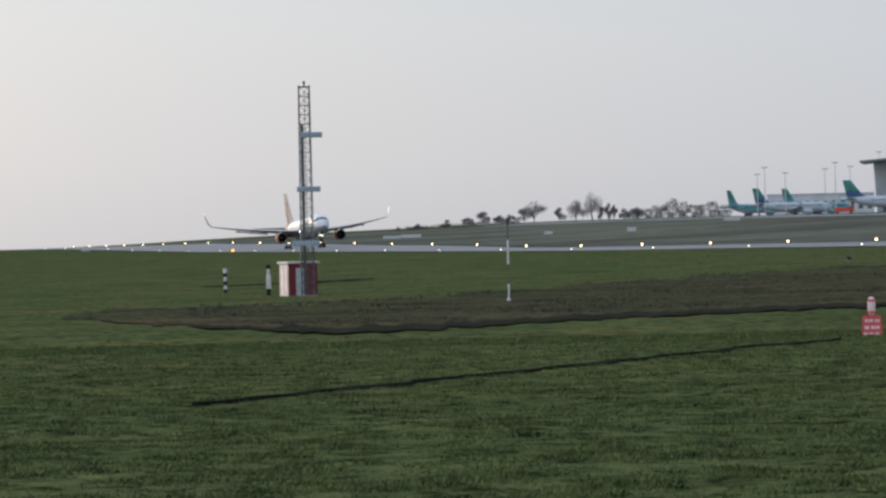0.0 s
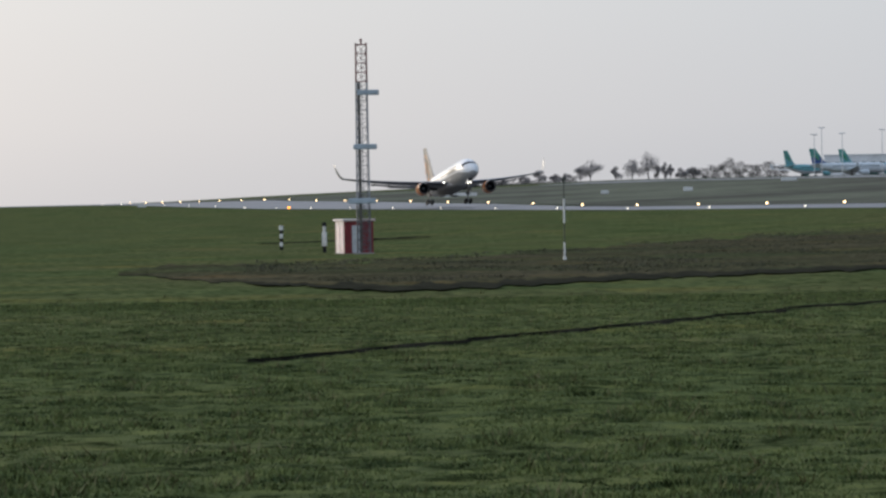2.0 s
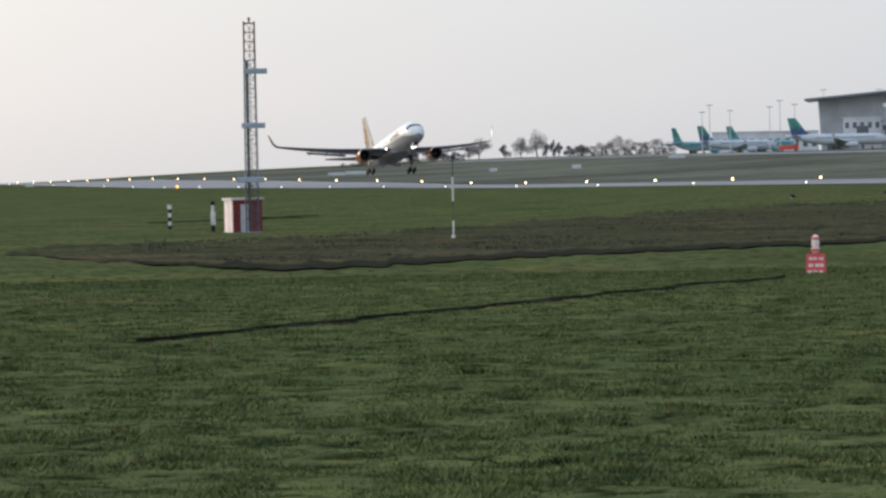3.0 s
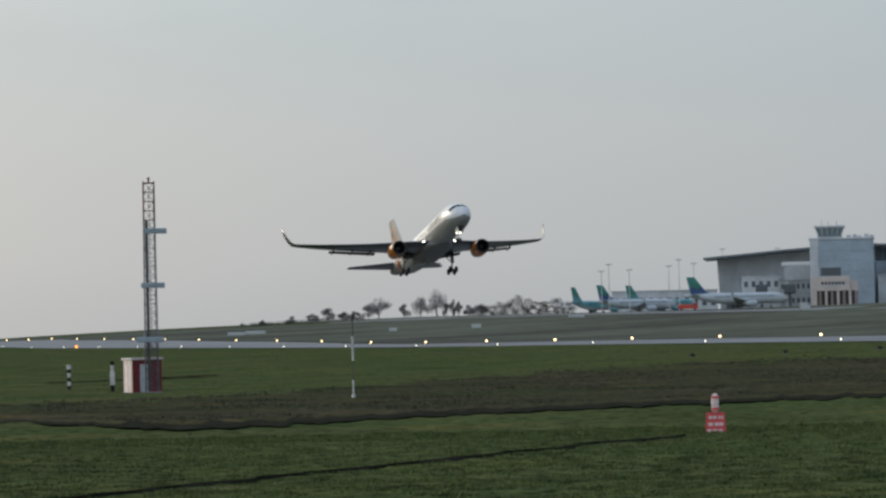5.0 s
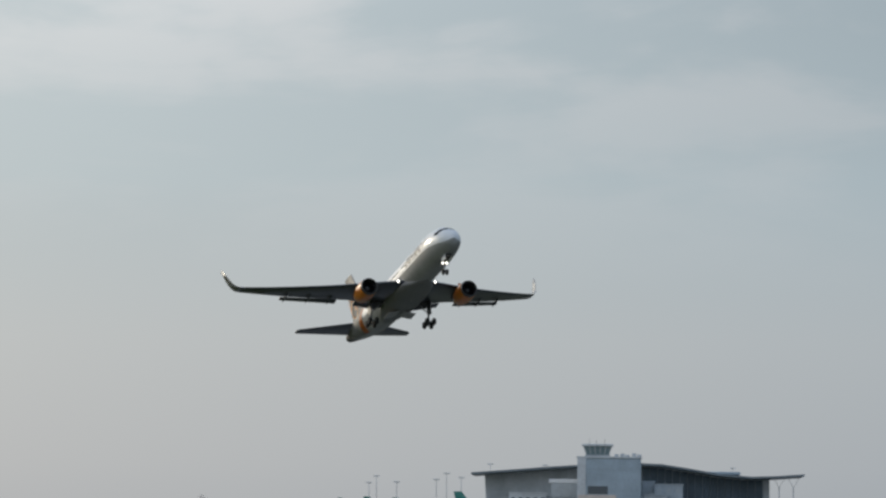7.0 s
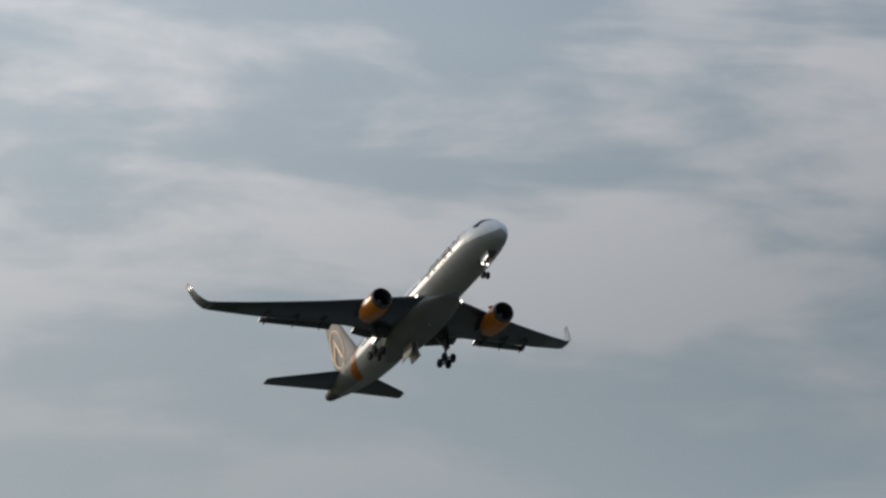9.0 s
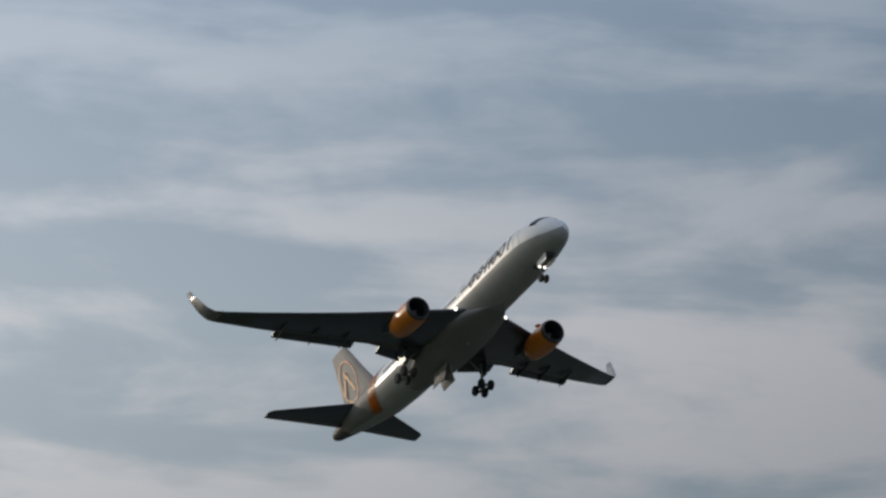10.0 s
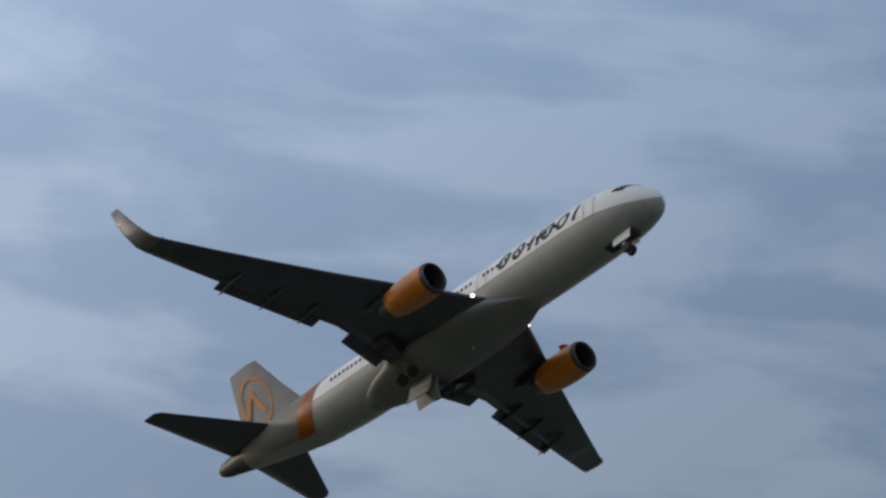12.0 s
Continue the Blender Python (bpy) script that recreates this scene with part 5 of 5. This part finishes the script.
def control_tower():
    r, c = 1500.0, 7.86
    t = site(c, r, "control_tower", "square blue-grey control tower block with a glazed cab", "control tower")
    X = lambda b: deg(b, c, r)
    main = part("tower_block", bx(X(7.42), X(8.31), 0, 18, -1, 24.6, bevel=0.2), M_BLUEGREY, t, "blue-grey panelled block")
    part("pale_corner", bx(X(7.41), X(7.53), -0.25, 18.2, -1, 24.9), M_CONC, t)
    for k, z in enumerate((5.2, 9.0, 12.8, 16.6, 20.4)):
        for j in range(10):
            x = X(7.56) + j * 1.9
            part("panel", bx(x, x + 1.75, -0.14, 0.0 - 0.003, z, z + (2.0 if k % 2 else 3.5)), M_BLUEGREY, main)
    part("recess", bx(X(7.56), X(7.84), -0.2, -0.145, 11.2, 14.2), M_WINDOW, main)
    part("parapet", bx(X(7.41) - 0.3, X(8.31) + 0.3, -0.4, 18.4, 24.6, 25.2), M_CONC, t)
    cab = bmesh.new()
    w0, w1 = X(7.86) - X(7.53), X(7.88) - X(7.48)
    m = (X(7.53) + X(7.86)) / 2
    loft(cab, [[(m + sx * w / 2, 6 + sy * w / 2, z) for sx, sy in ((-1, -1), (1, -1), (1, 1), (-1, 1))] for w, z in ((w0 * 0.92, 25.2), (w0, 26.3), (w1, 29.0))])
    cabo = part("cab", cab, M_WINLIGHT, t, "outward-leaning glazed cab")
    for k in range(6):
        f = k / 5 - 0.5
        bm = bmesh.new()
        rod(bm, (m + f * w0, 6 - w0 / 2 - 0.05, 26.3), (m + f * w1, 6 - w1 / 2 - 0.05, 29.0), 0.14, n=5)
        part("mullion", bm, M_CONC, cabo)
    part("cab_roof", bx(m - w1 / 2 - 0.5, m + w1 / 2 + 0.5, 6 - w1 / 2 - 0.5, 6 + w1 / 2 + 0.5, 29.0, 29.8, bevel=0.15), M_CONC, cabo)
    part("cab_base", bx(m - w0 / 2 - 0.3, m + w0 / 2 + 0.3, 6 - w0 / 2 - 0.3, 6 + w0 / 2 + 0.3, 25.2, 25.9), M_CLAD, cabo)
    for k, (x, h) in enumerate(((1.0, 1.6), (3.2, 2.0), (5.0, 1.3), (7.5, 2.2), (9.4, 1.5))):
        part("roof_plant", bx(m + w1 / 2 + x, m + w1 / 2 + x + 1.6, 3, 6, 25.2, 25.2 + h * 0.6, bevel=0.1), M_CONC, t)
    for x, h in ((-3.0, 2.2), (-0.5, 1.6), (2.6, 2.0)):
        bm = bmesh.new()
        rod(bm, (m + x, 6, 29.8), (m + x, 6, 29.8 + h), 0.07, n=5)
        part("aerial", bm, M_GALV, cabo)


def portico():
    r, c = 1470.0, 7.74
    t = site(c, r, "portico_block", "cream upper storey standing on brown columns", "annex")
    X = lambda b: deg(b, c, r)
    body = part("upper_storey", bx(X(7.42), X(7.96), 0, 10, 5.4, 10.6, bevel=0.1), M_CREAM, t, "cream rendered upper storey")
    part("side_storey", bx(X(7.96) + 0.01, X(8.07), 1, 10, 5.4, 9.0), M_CREAM, body)
    part("sill_band", bx(X(7.42) - 0.1, X(7.96) + 0.1, -0.2, -0.003, 7.0, 7.3), M_CONC, body)
    for k in range(7):
        x = X(7.56) + k * 1.25
        part("window", bx(x, x + 0.95, -0.06, -0.003, 7.6, 8.7), M_WINDOW, body)
    for k in range(8):
        x = X(7.46) + k * 2.15
        part("column", bx(x - 0.45, x + 0.45, 0.2, 1.1, -1.0, 5.4), M_BROWNC if k % 2 else M_CREAM, t)
    part("back_wall", bx(X(7.42), X(8.07), 5, 9, -1, 5.38), M_WINDOW, t)
    part("end_pier", bx(X(7.42), X(7.5), 0.1, 4.9, -1.0, 5.38), M_CREAM, t)


def terminal():
    r, c = 1580.0, 8.2
    t = site(c, r, "terminal", "wide grey terminal hall under a long curved roof", "terminal building")
    X = lambda b: deg(b, c, r)
    z = lambda e: math.tan(radians(e)) * r + 3 - t.matrix_basis.translation.z
    prof = [(5.92, 1.012), (6.4, 1.05), (7.0, 1.10), (7.6, 1.14), (8.2, 1.165), (8.6, 1.15), (9.0, 1.09), (9.4, 1.02), (9.85, 0.985), (10.2, 0.995), (10.6, 1.025)]
    bm = bmesh.new()
    loft(bm, [[(X(b), y, z(e) + dz) for y, dz in ((-9, -0.45), (34, -0.45), (34, 0.35), (-9, 0.35))] for b, e in prof])
    roof = part("roof", bm, M_ROOFD, t, "dark curved metal roof")
    walls = [(6.10, 1.02), (6.5, 1.055), (7.0, 1.095), (7.6, 1.135), (8.2, 1.16), (8.6, 1.145), (9.0, 1.085), (9.4, 1.015), (9.83, 0.98), (10.12, 0.985)]
    bm = bmesh.new()
    loft(bm, [[(X(b) + (1.2 if i == 0 else 0), 0, -1), (X(b) + (1.2 if i == 0 else 0), 30, -1), (X(b), 30, z(e) - 0.5), (X(b), 0, z(e) - 0.5)] for i, (b, e) in enumerate(walls)])
    hall = part("hall", bm, M_CLAD, t, "grey clad hall")
    for k in range(37):
        b = 6.2 + k * 0.106
        e = np.interp(b, [w[0] for w in walls], [w[1] for w in walls])
        part("facade_rib", bx(X(b) - 0.09, X(b) + 0.09, -0.3, -0.003, 0, z(e) - 0.9), M_SLATE if b > 8.3 else M_CLAD, hall)
    for k in range(16):
        b0, b1 = 8.33 + k * 0.106, 8.33 + (k + 1) * 0.106
        e = min(np.interp(b, [w[0] for w in walls], [w[1] for w in walls]) for b in (b0, b1))
        part("glazing", bx(X(b0) + 0.06, X(b1) - 0.06, -0.15, -0.004, 0.2, z(e) - 0.8), M_SLATE, hall, "slate blue glazed front")
    part("roof_ridge", bx(X(9.22), X(9.72), 8, 20, z(1.03), z(1.075), bevel=0.3), M_BLUEGREY, roof)
    for b in (10.25, 10.45):
        bm = bmesh.new()
        rod(bm, (X(b), -4, -1), (X(b), -4, z(0.85)), 0.2, n=7)
        rod(bm, (X(b), -4, z(0.85)), (X(b) + 2.2, -6, z(0.985)), 0.1, n=6)
        rod(bm, (X(b), -4, z(0.85)), (X(b) - 2.2, -6, z(0.985)), 0.1, n=6)
        part("canopy_prop", bm, M_CONC, roof)


def low_block(b0, b1, r, top, m, label, wins=0, name="low_building", storeys=1, roofc=None):
    c = (b0 + b1) / 2
    t = site(c, r, name, label, "building")
    w = deg(b1, c, r)
    h = math.tan(radians(top)) * r + 3 - t.matrix_basis.translation.z
    body = part("wall", bx(-w, w, 0, 12, -1, h - 0.4, bevel=0.08), m, t)
    part("roof_edge", bx(-w - 0.3, w + 0.3, -0.4, 12.3, h - 0.4, h), roofc or M_CONC, t)
    for s in range(storeys):
        for k in range(wins):
            x = -w + (k + 0.25) * 2 * w / wins
            z0 = h * (s + 0.32) / storeys
            part("window", bx(x, x + w / wins, -0.08, -0.003, z0, z0 + h * 0.36 / storeys), M_CLAD if m is M_STONEG else M_WINDOW, body)
    return t


def terminal_front():
    low_block(6.45, 6.98, 1535, 0.755, M_CONC, "pale grey flat-roofed pier building", 5, storeys=2)
    low_block(6.98, 7.42, 1530, 0.70, M_CLAD, "grey pier building with dark windows", 6, storeys=2, roofc=M_ROOFD)
    low_block(6.22, 6.46, 1520, 0.52, M_WINDOW, "small dark glazed gate lounge", 2)
    low_block(8.32, 8.50, 1515, 0.93, M_STONEG, "tall blue-grey stair block beside the tower", 0, roofc=M_STONEG)
    low_block(8.36, 8.68, 1500, 0.74, M_STONEG, "weathered blue-grey service block", 2, storeys=2, roofc=M_STONEG)
    low_block(8.50, 8.90, 1512, 0.89, M_STONEG, "broad blue-grey plant block", 3, storeys=3, roofc=M_CLAD)
    t = low_block(8.82, 9.28, 1490, 0.49, M_CONC, "low pale building with a dark open bay", 0)
    # no opening is cut; a dark plate stands for the shaded bay
    part("bay_shade_plate", bx(deg(9.0, 9.05, 1490), deg(9.26, 9.05, 1490), -0.2, -0.004, -0.5, 5.0), M_WINDOW, t, "dark plate for the shade in an open vehicle bay")
    low_block(9.28, 9.80, 1490, 0.545, M_CONC, "small white block with two windows", 2)
    low_block(9.78, 10.9, 1600, 0.62, M_CONC, "pale grey building under the roof's end", 8)
    low_block(4.6, 6.1, 1840, 0.585, M_CONC, "long pale hangar behind the parked jets", 12)
    # raised walkway with a bright roof
    t = site(7.25, 1515, "boarding_bridge", "boarding bridge with a bright white roof", "boarding bridge")
    bridge = part("tube", bx(-5.5, 5.5, 0, 3, 10.0, 15.4, bevel=0.1), M_CLAD, t)
    part("white_roof", bx(-6.4, 6.4, -0.2, 3.2, 15.4, 16.9, bevel=0.2), M_WHITEB, bridge, "bright white roof")
    for x in (-4.5, 4.5):
        part("support", bx(x - 0.4, x + 0.4, 1, 2, -0.5, 10.0), M_CONC, t)
    for b, r in ((6.72, 1500), (7.12, 1500)):
        t = site(b, r, "boarding_bridge", "dark boarding bridge head on a wheeled leg", "boarding bridge")
        part("cab", bx(-2.2, 2.2, -2, 2, 5.0, 8.6, bevel=0.4), M_WINDOW, t)
        part("tube", bx(-1.4, 1.4, 2, 20, 5.4, 8.2), M_CLAD, t)
        part("leg", bx(-0.5, 0.5, -0.5, 0.5, -0.2, 5.0), M_GALV, t)


def apron_lamp(b, e, r=1545.0):
    p = place(b, r)
    h = math.tan(radians(e)) * r + 3 - p.z
    t = empty("apron_lamp", Matrix.Translation(p))
    tagged(t, "tall grey apron floodlight mast", "floodlight", group="apron floodlights")
    bm = bmesh.new()
    rod(bm, (0, 0, -0.3), (0, 0, h), 0.20, 0.11, n=8)
    part("pole", bm, M_CONC, t)
    head = part("lamp_frame", bx(-1.25, 1.25, -0.3, 0.3, h - 0.4, h - 0.1, bevel=0.05), M_CONC, t)
    for k in range(4):
        part("lamp", bx(-1.2 + k * 0.62, -0.75 + k * 0.62, -0.5, -0.3, h - 0.5, h - 0.1), M_CONC, head)


def vehicles():
    t = site(5.68, 1440, "ground_tug", "bright red ground service truck on the apron", "truck")
    part("chassis", bx(-3.6, 3.6, -1.2, 1.2, 0.5, 1.1), M_REDV, t)
    part("cab", bx(1.6, 3.5, -1.2, 1.2, 1.1, 2.6, bevel=0.25), M_REDV, t)
    part("bed", bx(-3.6, 1.4, -1.2, 1.2, 1.1, 2.0, bevel=0.1), M_REDV, t)
    part("windscreen", bx(1.9, 3.3, -1.23, -1.203, 1.8, 2.4), M_WINDOW, t)
    for x in (-2.4, 2.4):
        for y in (-1.0, 1.0):
            bm = bmesh.new()
            rod(bm, (x, y - 0.15, 0.48), (x, y + 0.15, 0.48), 0.5, n=14)
            part("wheel", bm, M_TYRE, t)
    for b, r, col, lab in ((9.97, 1470, M_PALE, "pale blue van parked by the terminal"), (10.3, 1480, M_CONC, "grey van parked by the terminal")):
        t = site(b, r, "van", lab, "van")
        part("body", bx(-3.2, 3.2, -1.1, 1.1, 0.45, 2.7, bevel=0.3), col, t)
        part("side_glass", bx(0.9, 2.8, -1.13, -1.103, 1.6, 2.3), M_WINDOW, t)
        for x in (-2.0, 2.0):
            bm = bmesh.new()
            rod(bm, (x, -1.12, 0.42), (x, 1.12, 0.42), 0.42, n=14)
            part("wheel", bm, M_TYRE, t)


control_tower(), portico(), terminal(), terminal_front(), vehicles()
for b, e in ((4.464, 0.881), (4.570, 0.976), (4.857, 0.893), (5.417, 0.935), (5.562, 1.021), (5.769, 0.963)):
    apron_lamp(b, e)
for b, e in ((6.179, 1.158), (6.953, 1.149), (9.60, 1.13)):
    apron_lamp(b, e, 1625.0)


# near-black green: shadow between tussocks put into the blades' colour
M_TUFT_SHADE = mat("tuft_shade_grass", (0.026, 0.038, 0.014), 0.9, vary=0.2, scale=0.5, isl=True, spec=0.0)
M_DEAD = mat("dead_brown_grass", (0.108, 0.100, 0.068), 0.9, vary=0.12, scale=0.07, second=(0.066, 0.070, 0.044), isl=True, spec=0.0)


# ---- grass: blades in the near field, tufts farther out ----
def grass():
    rng = np.random.default_rng(5)

    def blades(n, y0, y1, h0, h1, w, per, power, m, name, label, dens=0.0, heave=True, lift=0.0, spread=(0.40, -0.15), band=False):
        f = rng.random(n) ** power
        y = y0 + (y1 - y0) * f
        x = (rng.random(n) * spread[0] + spread[1]) * y
        keep = np.ones(n, bool)
        tall = np.empty(n)
        for i in range(n):
            q = noise.fractal((x[i] * 1.1, y[i] * 0.55, 0.0), 0.7, 2.1, 3)
            keep[i] = q > dens
            if band:
                keep[i] &= noise.fractal((x[i] * 0.10, y[i] * 0.045, 7.0), 0.7, 2.1, 3) > 0.0
                r = math.hypot(x[i], y[i])
                bear, el = math.degrees(math.atan2(x[i], y[i])), math.degrees(math.atan2(ground(x[i], y[i]) - EYE[2], r))
                keep[i] &= np.interp(bear, *BAND_LOW) + 0.09 < el < np.interp(bear, *BAND_TOP) + 0.08 * q and bear > -3.6
            tall[i] = 0.65 + 0.9 * max(-0.4, q)
        x, y, tall = x[keep], y[keep], tall[keep]
        n = len(x)
        z = ground(x, y) + (np.array([tussock(p, q) for p, q in zip(x, y)]) if heave else 0) + (0.05 if heave else lift)
        k = per
        X, Y, Z, T = (np.repeat(a, k) for a in (x, y, z, tall))
        m_ = n * k
        X, Y = X + rng.normal(0, w * 3, m_), Y + rng.normal(0, w * 3, m_)
        h = rng.uniform(h0, h1, m_) * T
        a = rng.uniform(0, math.tau, m_)
        lean = rng.normal(0, 0.8, (m_, 2)) * h[:, None]
        dx, dy = np.cos(a) * w, np.sin(a) * w
        v = np.empty((m_, 3, 3))
        v[:, 0] = np.stack([X - dx, Y - dy, Z - 0.02], 1)
        v[:, 1] = np.stack([X + dx, Y + dy, Z - 0.02], 1)
        v[:, 2] = np.stack([X + lean[:, 0], Y + lean[:, 1], Z + h], 1)
        me = bpy.data.meshes.new(name)
        me.vertices.add(m_ * 3)
        me.vertices.foreach_set("co", v.ravel())
        me.loops.add(m_ * 3)
        me.loops.foreach_set("vertex_index", np.arange(m_ * 3, dtype=np.int32))
        me.polygons.add(m_)
        me.polygons.foreach_set("loop_start", np.arange(0, m_ * 3, 3, dtype=np.int32))
        me.update(calc_edges=True)
        me.materials.append(m)
        tagged(new(name, me), label, "grass", kind="stuff")

    blades(85000, 19, 62, 0.02, 0.06, 0.019, 5, 1.35, M_BLADE, "grass", "short tufted green meadow grass", -3.0)
    blades(55000, 55, 112, 0.02, 0.06, 0.028, 5, 1.0, M_BLADE, "grass", "tufted green grass of the airfield", -3.0)
    blades(70000, 120, 400, 0.04, 0.13, 0.05, 4, 1.0, M_DEAD, "dead_grass", "ragged brown dead grass on the rough band", -0.3, False, 0.05, (0.34, -0.09), True)
    # dark clumps scattered in the turf as the shadow spots between tussocks
    blades(1100, 25, 85, 0.02, 0.05, 0.022, 34, 1.25, M_TUFT_SHADE, "shade_tufts", "small grass clumps darkened as shade between the tussocks", -0.9)
    blades(5000, 24, 120, 0.05, 0.14, 0.012, 4, 1.2, M_STRAW, "dry_grass", "dry straw-coloured grass among the green", 0.05)


grass()


# ---- what moves ----
def motions():
    walk(AIRLINER, [(t, flight_pose(x, y, z, p, b)) for t, x, y, z, p, b in FLIGHT])
    # the wheels start to fold after the climb is set: mains swing inwards, the nose wheel forwards
    for g, side in zip(GEARS[:2], (1, -1)):
        walk(g, [(t, pose(side * 4.65, -0.95, -1.35, 0, side * a, 0)) for t, a in ((0.0, 0), (10.0, 0), (10.5, 4), (11.0, 18), (11.5, 38), (12.0, 60))])
    # the doors of the wheel bays drop open before the wheels fold
    for d, side in zip(DOORS, (1, -1)):
        walk(d, [(t, pose(side * 0.3, -1.1, -3.2, 0, side * a, 0)) for t, a in ((0.0, 12), (7.2, 12), (8.6, 78), (12.0, 78))])
    walk(GEARS[2], [(t, pose(0, 21.7, -2.15, a, 0, 0)) for t, a in ((0.0, 0), (9.0, 0), (9.5, 6), (10.0, 12), (10.5, 20), (11.0, 28), (11.5, 36), (12.0, 44))])


motions()
